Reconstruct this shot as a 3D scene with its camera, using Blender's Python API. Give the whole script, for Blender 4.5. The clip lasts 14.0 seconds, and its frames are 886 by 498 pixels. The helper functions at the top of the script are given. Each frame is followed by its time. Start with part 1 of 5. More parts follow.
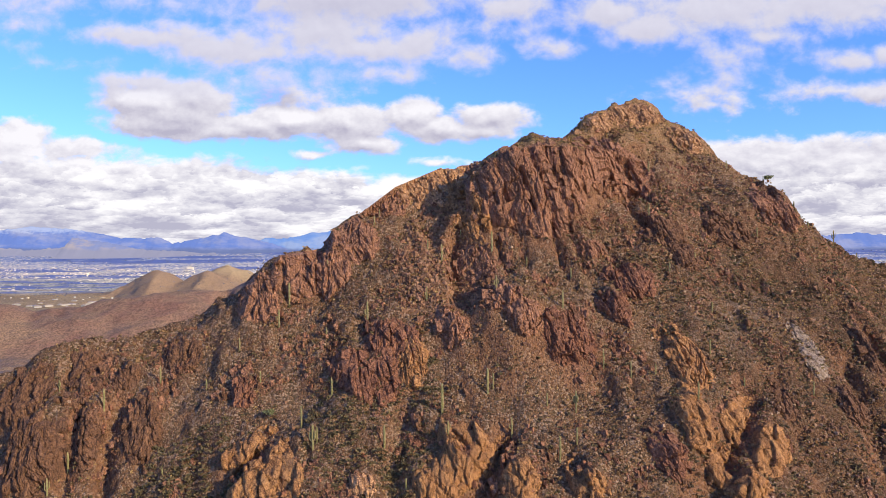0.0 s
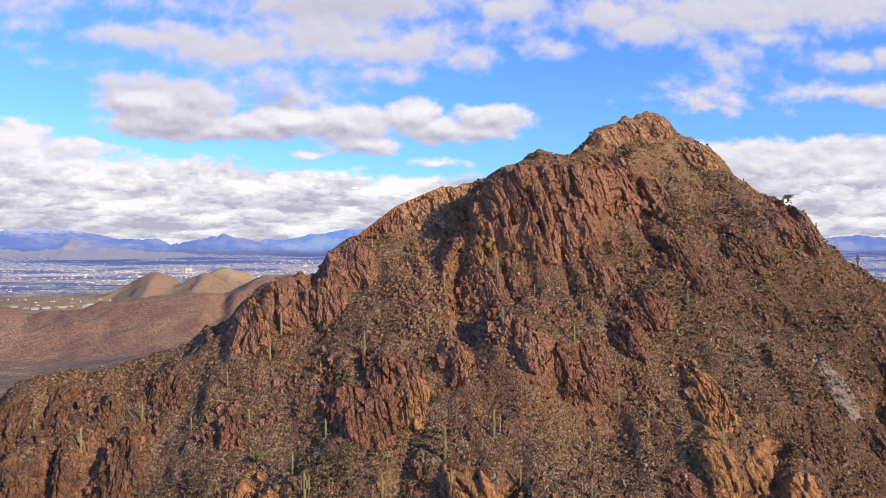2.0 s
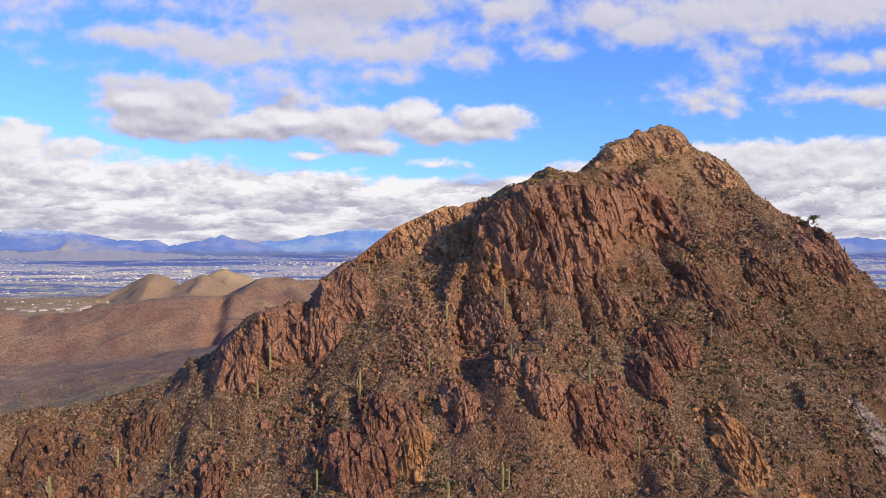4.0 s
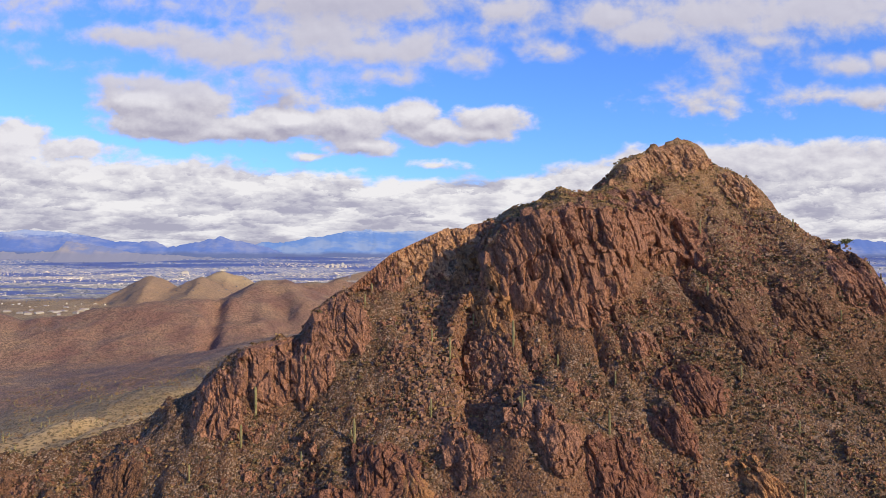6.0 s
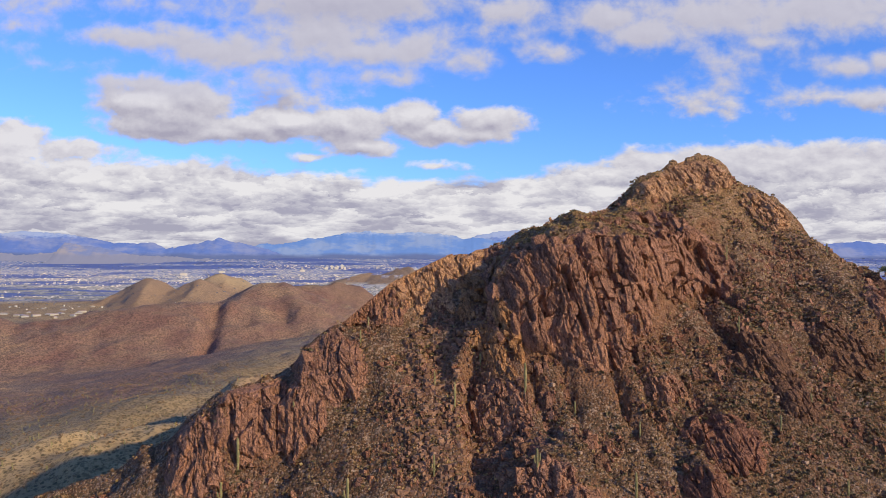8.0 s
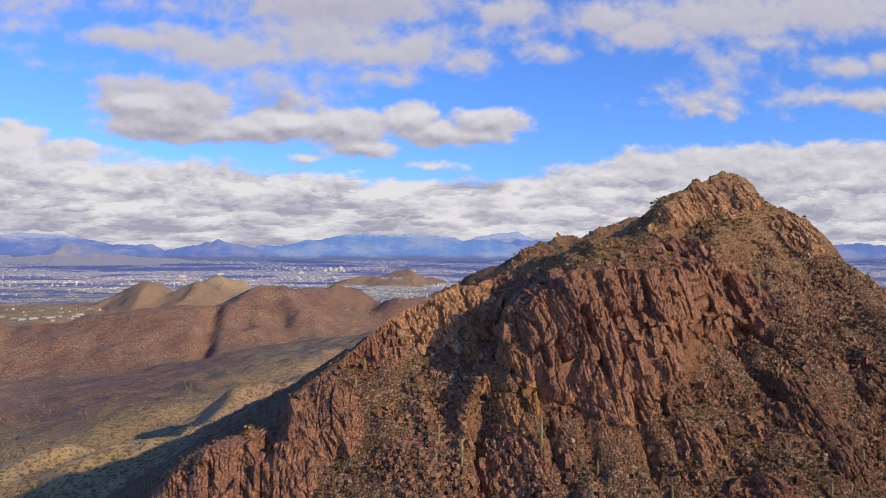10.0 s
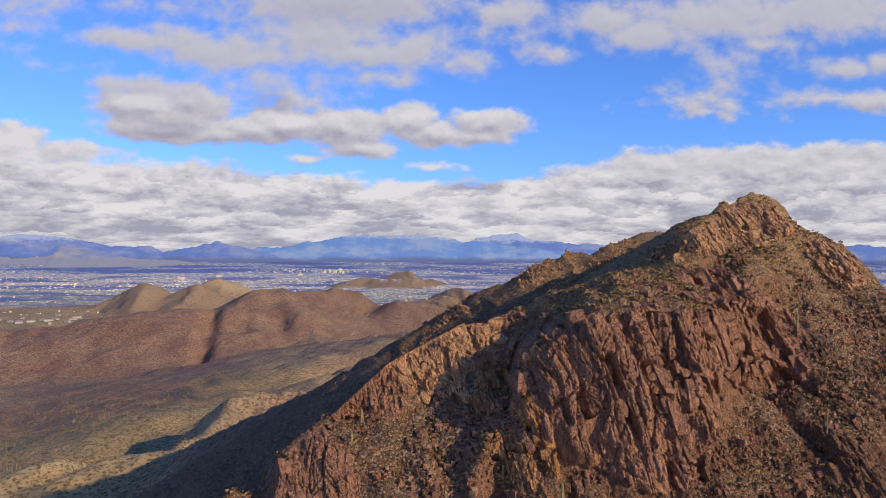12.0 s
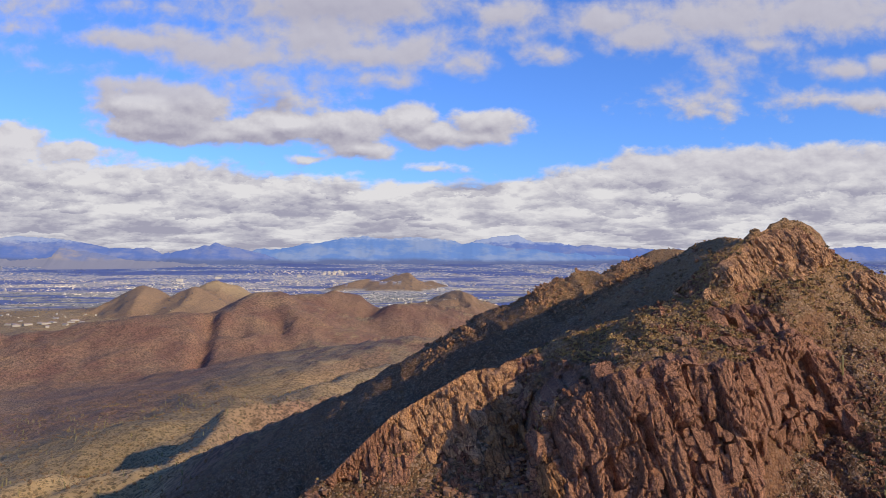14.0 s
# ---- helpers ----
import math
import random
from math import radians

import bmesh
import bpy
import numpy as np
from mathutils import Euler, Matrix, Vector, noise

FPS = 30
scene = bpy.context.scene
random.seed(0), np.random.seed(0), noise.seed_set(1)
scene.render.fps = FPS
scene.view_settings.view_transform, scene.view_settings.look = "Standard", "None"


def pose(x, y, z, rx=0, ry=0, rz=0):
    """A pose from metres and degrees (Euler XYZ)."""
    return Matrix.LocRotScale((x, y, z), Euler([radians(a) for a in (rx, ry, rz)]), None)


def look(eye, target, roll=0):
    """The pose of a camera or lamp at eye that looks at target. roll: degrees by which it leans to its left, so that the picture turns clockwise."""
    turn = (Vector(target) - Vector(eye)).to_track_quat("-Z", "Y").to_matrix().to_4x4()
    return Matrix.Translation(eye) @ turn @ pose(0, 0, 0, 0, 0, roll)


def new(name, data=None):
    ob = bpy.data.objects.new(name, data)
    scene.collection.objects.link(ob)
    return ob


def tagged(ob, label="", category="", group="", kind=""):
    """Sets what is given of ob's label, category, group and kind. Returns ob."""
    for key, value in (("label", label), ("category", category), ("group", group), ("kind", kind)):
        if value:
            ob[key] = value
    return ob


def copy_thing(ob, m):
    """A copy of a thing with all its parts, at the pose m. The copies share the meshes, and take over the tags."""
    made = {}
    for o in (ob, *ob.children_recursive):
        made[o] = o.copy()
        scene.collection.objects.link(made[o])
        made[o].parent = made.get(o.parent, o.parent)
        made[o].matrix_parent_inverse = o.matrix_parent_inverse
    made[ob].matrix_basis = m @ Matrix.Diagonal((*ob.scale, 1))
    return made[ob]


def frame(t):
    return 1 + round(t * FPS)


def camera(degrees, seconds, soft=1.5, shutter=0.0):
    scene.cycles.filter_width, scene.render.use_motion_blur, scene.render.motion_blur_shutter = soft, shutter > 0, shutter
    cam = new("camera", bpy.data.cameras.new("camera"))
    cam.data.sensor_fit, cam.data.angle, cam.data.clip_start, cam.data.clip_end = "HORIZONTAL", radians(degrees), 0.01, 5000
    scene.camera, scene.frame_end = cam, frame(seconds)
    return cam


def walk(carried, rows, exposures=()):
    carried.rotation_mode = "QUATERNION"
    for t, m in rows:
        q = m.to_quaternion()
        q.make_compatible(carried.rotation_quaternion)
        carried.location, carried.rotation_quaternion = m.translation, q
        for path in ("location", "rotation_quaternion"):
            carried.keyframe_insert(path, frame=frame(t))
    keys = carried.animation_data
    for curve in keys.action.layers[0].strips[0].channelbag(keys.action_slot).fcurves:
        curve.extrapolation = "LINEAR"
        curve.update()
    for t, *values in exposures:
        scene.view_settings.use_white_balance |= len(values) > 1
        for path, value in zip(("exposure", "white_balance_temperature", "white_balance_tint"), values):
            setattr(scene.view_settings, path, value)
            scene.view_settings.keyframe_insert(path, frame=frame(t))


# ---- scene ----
cam = camera(60.0, 14.0, soft=0.5)
PATH = [
    (0, (2.84, 1.12, 2.81), (2.42, 101.12, 2.50), -0.13),
    (1, (2.47, 6.37, 5.56), (2.11, 106.37, 5.30), -0.08),
    (2, (2.10, 12.10, 8.30), (1.80, 112.10, 8.10), -0.02),
    (3, (1.74, 18.22, 11.04), (1.50, 118.22, 10.89), 0.02),
    (4, (1.38, 24.68, 13.78), (1.19, 124.68, 13.68), 0.06),
    (5, (1.01, 31.41, 16.51), (0.88, 131.41, 16.47), 0.10),
    (6, (0.63, 38.34, 19.24), (0.55, 138.34, 19.25), 0.13),
    (7, (0.24, 45.39, 21.98), (0.21, 145.39, 22.04), 0.15),
    (8, (-0.17, 52.51, 24.72), (-0.16, 152.51, 24.83), 0.17),
    (9, (-0.61, 59.61, 27.46), (-0.55, 159.61, 27.62), 0.18),
    (10, (-1.08, 66.65, 30.21), (-0.98, 166.65, 30.43), 0.19),
    (11, (-1.58, 73.53, 32.97), (-1.44, 173.53, 33.24), 0.19),
    (12, (-2.12, 80.21, 35.75), (-1.94, 180.21, 36.07), 0.18),
    (13, (-2.70, 86.60, 38.54), (-2.49, 186.60, 38.90), 0.17),
    (14, (-3.33, 92.64, 41.34), (-3.08, 192.64, 41.76), 0.16),
]
walk(cam, [(t, look(eye, target, roll)) for t, eye, target, roll in PATH], [(0, 0.21), (3.2, 0.11), (6.5, -0.06), (14, -0.26)])

# ---- world and sun ----
SUN_FROM = Vector((0.76, -0.54, 0.40)).normalized()
world = bpy.data.worlds.new("sky")
scene.world = world
world.use_nodes = True
wt = world.node_tree
wt.nodes.clear()


def link_node(tree, kind, inputs=(), **settings):
    """A node with its settings and inputs; returns it."""
    node = tree.nodes.new(kind)
    for key, value in settings.items():
        setattr(node, key, value)
    for key, value in inputs:
        if isinstance(value, bpy.types.NodeSocket):
            tree.links.new(value, node.inputs[key])
        else:
            node.inputs[key].default_value = value
    return node


def num(tree, op, a, b=0.0, c=0.0, clamp=False):
    return link_node(tree, "ShaderNodeMath", ((0, a), (1, b), (2, c)), operation=op, use_clamp=clamp).outputs[0]


def span(tree, value, a, b, lo=0.0, hi=1.0, smooth=True):
    n = link_node(tree, "ShaderNodeMapRange", (("Value", value), ("From Min", a), ("From Max", b), ("To Min", lo), ("To Max", hi)))
    n.interpolation_type = "SMOOTHSTEP" if smooth else "LINEAR"
    return n.outputs["Result"]


def blend(tree, factor, a, b, mode="MIX"):
    n = tree.nodes.new("ShaderNodeMix")
    n.data_type, n.blend_type = "RGBA", mode
    for key, value in ((0, factor), (6, a), (7, b)):
        if isinstance(value, bpy.types.NodeSocket):
            tree.links.new(value, n.inputs[key])
        else:
            n.inputs[key].default_value = value if key == 0 else (*value, 1)
    return n.outputs[2]


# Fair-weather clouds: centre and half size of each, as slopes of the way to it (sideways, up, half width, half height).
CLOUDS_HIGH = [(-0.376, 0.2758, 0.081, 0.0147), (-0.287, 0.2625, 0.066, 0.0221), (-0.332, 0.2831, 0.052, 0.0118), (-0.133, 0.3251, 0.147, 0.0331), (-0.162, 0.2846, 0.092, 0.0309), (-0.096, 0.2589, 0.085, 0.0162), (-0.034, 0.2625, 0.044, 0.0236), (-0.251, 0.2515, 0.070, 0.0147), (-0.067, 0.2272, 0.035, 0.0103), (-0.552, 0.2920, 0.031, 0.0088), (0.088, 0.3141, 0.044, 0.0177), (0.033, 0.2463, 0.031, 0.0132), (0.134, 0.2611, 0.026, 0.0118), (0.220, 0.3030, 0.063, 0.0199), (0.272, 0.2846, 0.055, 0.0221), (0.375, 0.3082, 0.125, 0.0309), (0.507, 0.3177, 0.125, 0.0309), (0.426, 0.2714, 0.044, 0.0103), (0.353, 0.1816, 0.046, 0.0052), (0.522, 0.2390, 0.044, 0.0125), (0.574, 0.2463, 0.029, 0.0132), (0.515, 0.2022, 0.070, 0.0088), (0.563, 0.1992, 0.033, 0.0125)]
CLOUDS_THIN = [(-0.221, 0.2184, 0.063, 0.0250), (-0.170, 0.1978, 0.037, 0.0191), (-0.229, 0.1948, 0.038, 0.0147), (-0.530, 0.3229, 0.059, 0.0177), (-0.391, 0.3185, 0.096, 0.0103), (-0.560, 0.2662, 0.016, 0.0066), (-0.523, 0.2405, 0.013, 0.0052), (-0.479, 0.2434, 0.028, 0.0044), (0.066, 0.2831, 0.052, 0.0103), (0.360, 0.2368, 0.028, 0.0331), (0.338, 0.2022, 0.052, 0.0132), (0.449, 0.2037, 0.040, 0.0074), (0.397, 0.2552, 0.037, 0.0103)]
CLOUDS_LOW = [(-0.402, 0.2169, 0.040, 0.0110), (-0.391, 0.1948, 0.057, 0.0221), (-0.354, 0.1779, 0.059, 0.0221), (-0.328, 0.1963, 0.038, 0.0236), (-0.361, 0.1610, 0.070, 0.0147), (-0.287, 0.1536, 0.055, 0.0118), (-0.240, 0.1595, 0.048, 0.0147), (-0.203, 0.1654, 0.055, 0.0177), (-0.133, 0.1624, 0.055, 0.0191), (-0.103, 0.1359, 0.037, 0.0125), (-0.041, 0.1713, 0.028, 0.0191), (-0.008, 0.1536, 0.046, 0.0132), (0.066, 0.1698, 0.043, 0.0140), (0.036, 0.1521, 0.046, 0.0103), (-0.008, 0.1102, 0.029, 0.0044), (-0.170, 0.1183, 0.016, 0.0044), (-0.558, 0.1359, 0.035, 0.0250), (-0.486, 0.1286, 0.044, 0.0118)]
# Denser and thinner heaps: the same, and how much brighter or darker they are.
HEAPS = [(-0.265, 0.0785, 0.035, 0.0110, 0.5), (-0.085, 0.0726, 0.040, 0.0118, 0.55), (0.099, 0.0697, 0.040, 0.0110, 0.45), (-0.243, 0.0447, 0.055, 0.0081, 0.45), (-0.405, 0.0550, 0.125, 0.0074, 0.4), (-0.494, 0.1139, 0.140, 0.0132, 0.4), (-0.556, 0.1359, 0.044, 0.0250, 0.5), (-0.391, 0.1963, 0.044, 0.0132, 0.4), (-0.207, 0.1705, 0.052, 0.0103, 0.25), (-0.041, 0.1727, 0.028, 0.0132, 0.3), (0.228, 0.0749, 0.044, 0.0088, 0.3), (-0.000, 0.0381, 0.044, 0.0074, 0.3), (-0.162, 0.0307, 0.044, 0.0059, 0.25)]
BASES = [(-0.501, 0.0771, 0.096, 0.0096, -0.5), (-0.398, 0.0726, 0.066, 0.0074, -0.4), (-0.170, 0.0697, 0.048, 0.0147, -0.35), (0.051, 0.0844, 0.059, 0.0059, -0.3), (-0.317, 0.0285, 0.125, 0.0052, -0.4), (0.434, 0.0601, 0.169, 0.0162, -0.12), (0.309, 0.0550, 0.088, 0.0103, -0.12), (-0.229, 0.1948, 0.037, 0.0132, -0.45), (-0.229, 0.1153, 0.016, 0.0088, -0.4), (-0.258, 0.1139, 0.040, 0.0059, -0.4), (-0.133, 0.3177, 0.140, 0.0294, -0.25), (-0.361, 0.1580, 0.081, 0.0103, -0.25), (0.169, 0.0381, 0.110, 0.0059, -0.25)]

field = bpy.data.node_groups.new("cloud_field", "ShaderNodeTree")
field.interface.new_socket("Slopes", in_out="INPUT", socket_type="NodeSocketVector")
field.interface.new_socket("Cover", in_out="OUTPUT", socket_type="NodeSocketFloat")
g_in, g_out = field.nodes.new("NodeGroupInput"), field.nodes.new("NodeGroupOutput")


def warped_slopes(tree, place, amount=(0.046, 0.022, 0)):
    warp = link_node(tree, "ShaderNodeTexNoise", (("Vector", place), ("Scale", 14.0), ("Detail", 4.0), ("Roughness", 0.6)))
    off = link_node(tree, "ShaderNodeVectorMath", ((0, warp.outputs["Color"]), (1, (0.5, 0.5, 0.5))), operation="SUBTRACT").outputs[0]
    return link_node(tree, "ShaderNodeVectorMath", ((0, off), (1, amount), (2, place)), operation="MULTIPLY_ADD").outputs[0]


def from_centre(tree, place, cu, cv, ru, rv):
    off = link_node(tree, "ShaderNodeVectorMath", ((0, place), (1, (1 / ru, 1 / rv, 0)), (2, (-cu / ru, -cv / rv, 0))), operation="MULTIPLY_ADD").outputs[0]
    return link_node(tree, "ShaderNodeVectorMath", ((0, off),), operation="LENGTH").outputs["Value"]


place = g_in.outputs[0]
warped = warped_slopes(field, place)
most = None
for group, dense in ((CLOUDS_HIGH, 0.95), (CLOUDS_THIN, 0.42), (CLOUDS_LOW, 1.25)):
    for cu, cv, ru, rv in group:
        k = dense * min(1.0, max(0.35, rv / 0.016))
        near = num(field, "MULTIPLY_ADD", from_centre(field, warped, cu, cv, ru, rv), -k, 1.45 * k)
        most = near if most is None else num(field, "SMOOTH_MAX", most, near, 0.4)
parts = link_node(field, "ShaderNodeSeparateXYZ", ((0, warped),))
# The closed deck of cloud near the horizon, its upper edge rising to both sides.
edge = num(field, "ADD", span(field, parts.outputs[0], 0.02, 0.36, 0.0, 0.052), span(field, parts.outputs[0], -0.40, -0.03, 0.122, 0.094))
deck = num(field, "MULTIPLY", num(field, "SUBTRACT", edge, parts.outputs[1]), 42.0)
deck = num(field, "MINIMUM", deck, 1.1)
most = num(field, "MAXIMUM", deck, num(field, "MAXIMUM", most, -0.7))
low_part = link_node(field, "ShaderNodeSeparateXYZ", ((0, place),))
raised = num(field, "MAXIMUM", num(field, "ADD", low_part.outputs[1], 0.07), 0.035)
cloud_map = link_node(field, "ShaderNodeCombineXYZ", ((0, num(field, "MULTIPLY", low_part.outputs[0], 7.4)), (1, num(field, "MULTIPLY_ADD", low_part.outputs[1], 5.0, num(field, "MULTIPLY", num(field, "LOGARITHM", raised, 2.7183), 1.5))), (2, 0.0))).outputs[0]
puff = link_node(field, "ShaderNodeTexNoise", (("Vector", cloud_map), ("Scale", 3.5), ("Detail", 8.0), ("Roughness", 0.58), ("Distortion", 0.15)))
billow = num(field, "MULTIPLY", num(field, "SUBTRACT", puff.outputs[0], 0.5), 2.1)
field.links.new(num(field, "ADD", most, billow), g_out.inputs[0])

way = link_node(wt, "ShaderNodeTexCoord").outputs["Generated"]
xyz = link_node(wt, "ShaderNodeSeparateXYZ", ((0, way),))
ahead = num(wt, "MAXIMUM", num(wt, "ABSOLUTE", xyz.outputs[1]), 0.12)
slopes = link_node(wt, "ShaderNodeCombineXYZ", ((0, num(wt, "DIVIDE", xyz.outputs[0], ahead)), (1, num(wt, "DIVIDE", xyz.outputs[2], ahead)), (2, 0.0))).outputs[0]


def cover_at(shift):
    moved = link_node(wt, "ShaderNodeVectorMath", ((0, slopes), (1, shift)), operation="ADD").outputs[0]
    node = wt.nodes.new("ShaderNodeGroup")
    node.node_tree = field
    wt.links.new(moved, node.inputs[0])
    return node.outputs[0]


cover, above = cover_at((0, 0, 0)), cover_at((0.004, 0.009, 0))
slopes_y = link_node(wt, "ShaderNodeSeparateXYZ", ((0, slopes),)).outputs[1]
mask = span(wt, cover, -0.20, link_node(wt, "ShaderNodeMix", ((0, span(wt, slopes_y, 0.175, 0.225)), (2, 0.55), (3, 0.95))).outputs[0])
low = span(wt, slopes_y, 0.13, 0.08)
high = span(wt, slopes_y, 0.175, 0.225)
lit = span(wt, num(wt, "SUBTRACT", cover, above), -0.85, 0.80, smooth=False)
# Rows of heaps in the low deck, closer together towards the horizon.
slopes_x = link_node(wt, "ShaderNodeSeparateXYZ", ((0, slopes),)).outputs[0]
depth_ = num(wt, "MULTIPLY", num(wt, "LOGARITHM", num(wt, "MAXIMUM", num(wt, "ADD", slopes_y, 0.05), 0.03), 2.7183), 2.0)
row_map = link_node(wt, "ShaderNodeCombineXYZ", ((0, num(wt, "MULTIPLY", slopes_x, 6.5)), (1, depth_), (2, 3.0))).outputs[0]
rows_ = link_node(wt, "ShaderNodeTexNoise", (("Vector", row_map), ("Scale", 1.9), ("Detail", 5.0), ("Roughness", 0.5), ("Distortion", 0.3))).outputs[0]
lit = num(wt, "ADD", lit, num(wt, "MULTIPLY", low, span(wt, rows_, 0.36, 0.64, -0.22, 0.34)))
# Each heap is bright on its crown and grey at its base.
bend_ = link_node(wt, "ShaderNodeTexNoise", (("Vector", row_map), ("Scale", 3.2), ("Detail", 7.0), ("Roughness", 0.62))).outputs["Color"]
bend_ = link_node(wt, "ShaderNodeVectorMath", ((0, bend_), (1, (0.5, 0.5, 0.5))), operation="SUBTRACT").outputs[0]
heap_map = link_node(wt, "ShaderNodeVectorMath", ((0, bend_), (1, (1.1, 0.75, 0)), (2, row_map)), operation="MULTIPLY_ADD").outputs[0]
crown_y = link_node(wt, "ShaderNodeSeparateXYZ", ((0, heap_map),)).outputs[1]
for size, gain in ((1.7, 0.26), (4.2, 0.15)):
    cell = link_node(wt, "ShaderNodeTexVoronoi", (("Vector", heap_map), ("Scale", size), ("Smoothness", 0.25)), feature="SMOOTH_F1").outputs["Position"]
    up_ = num(wt, "MULTIPLY", num(wt, "SUBTRACT", crown_y, link_node(wt, "ShaderNodeSeparateXYZ", ((0, cell),)).outputs[1]), size)
    lit = num(wt, "ADD", lit, num(wt, "MULTIPLY", low, span(wt, up_, -0.45, 0.5, -gain, gain)))
lit = link_node(wt, "ShaderNodeMix", ((0, high), (2, lit), (3, num(wt, "MULTIPLY_ADD", lit, 0.55, 0.28)))).outputs[0]
thick = span(wt, cover, 0.5, 1.8)
# Heaps that catch the sun, and grey bases.
bent = warped_slopes(wt, slopes, (0.07, 0.02, 0))
heaps = None
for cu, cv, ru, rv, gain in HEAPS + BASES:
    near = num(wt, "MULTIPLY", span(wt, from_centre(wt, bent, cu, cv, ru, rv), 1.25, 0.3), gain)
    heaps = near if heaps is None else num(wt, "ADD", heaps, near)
lit = num(wt, "ADD", num(wt, "SUBTRACT", lit, num(wt, "MULTIPLY", thick, 0.12)), heaps, clamp=True)
bright = blend(wt, high, blend(wt, low, (0.91, 0.89, 0.94), (0.97, 0.95, 0.97)), (0.76, 0.75, 0.86))
shade = blend(wt, high, blend(wt, low, (0.47, 0.45, 0.57), (0.47, 0.46, 0.58)), (0.53, 0.52, 0.66))
cloud = blend(wt, lit, shade, bright)
sky = link_node(wt, "ShaderNodeTexSky", sky_type="NISHITA", sun_disc=False, sun_elevation=math.asin(SUN_FROM.z), sun_rotation=math.atan2(SUN_FROM.x, SUN_FROM.y), altitude=900)
tinted = blend(wt, 1.0, sky.outputs[0], (0.59, 1.0, 1.97), "MULTIPLY")
sky_light = link_node(wt, "ShaderNodeBackground", (("Color", tinted), ("Strength", 0.122)))
cloud_light = link_node(wt, "ShaderNodeBackground", (("Color", cloud), ("Strength", 0.92)))
whole = link_node(wt, "ShaderNodeMixShader", ((0, mask), (1, sky_light.outputs[0]), (2, cloud_light.outputs[0])))
wt.links.new(whole.outputs[0], link_node(wt, "ShaderNodeOutputWorld").inputs["Surface"])

sun = new("sun", bpy.data.lights.new("sun", "SUN"))
sun.data.energy, sun.data.angle, sun.data.color = 4.8, radians(0.6), (1.0, 0.79, 0.53)
sun.matrix_world = look(SUN_FROM * 900, (0, 0, 0))

# ---- materials ----


def material(name):
    m = bpy.data.materials.new(name)
    m.use_nodes = True
    return m, m.node_tree, m.node_tree.nodes["Principled BSDF"]


def texture(tree, scale, detail=4.0, rough_=0.55, where=None, kind="Object"):
    where = where or link_node(tree, "ShaderNodeTexCoord").outputs[kind]
    return link_node(tree, "ShaderNodeTexNoise", (("Vector", where), ("Scale", scale), ("Detail", detail), ("Roughness", rough_))).outputs[0]


def relief(tree, bsdf, height, depth, strength=1.0):
    n = link_node(tree, "ShaderNodeBump", (("Height", height), ("Distance", depth), ("Strength", strength)))
    tree.links.new(n.outputs[0], bsdf.inputs["Normal"])


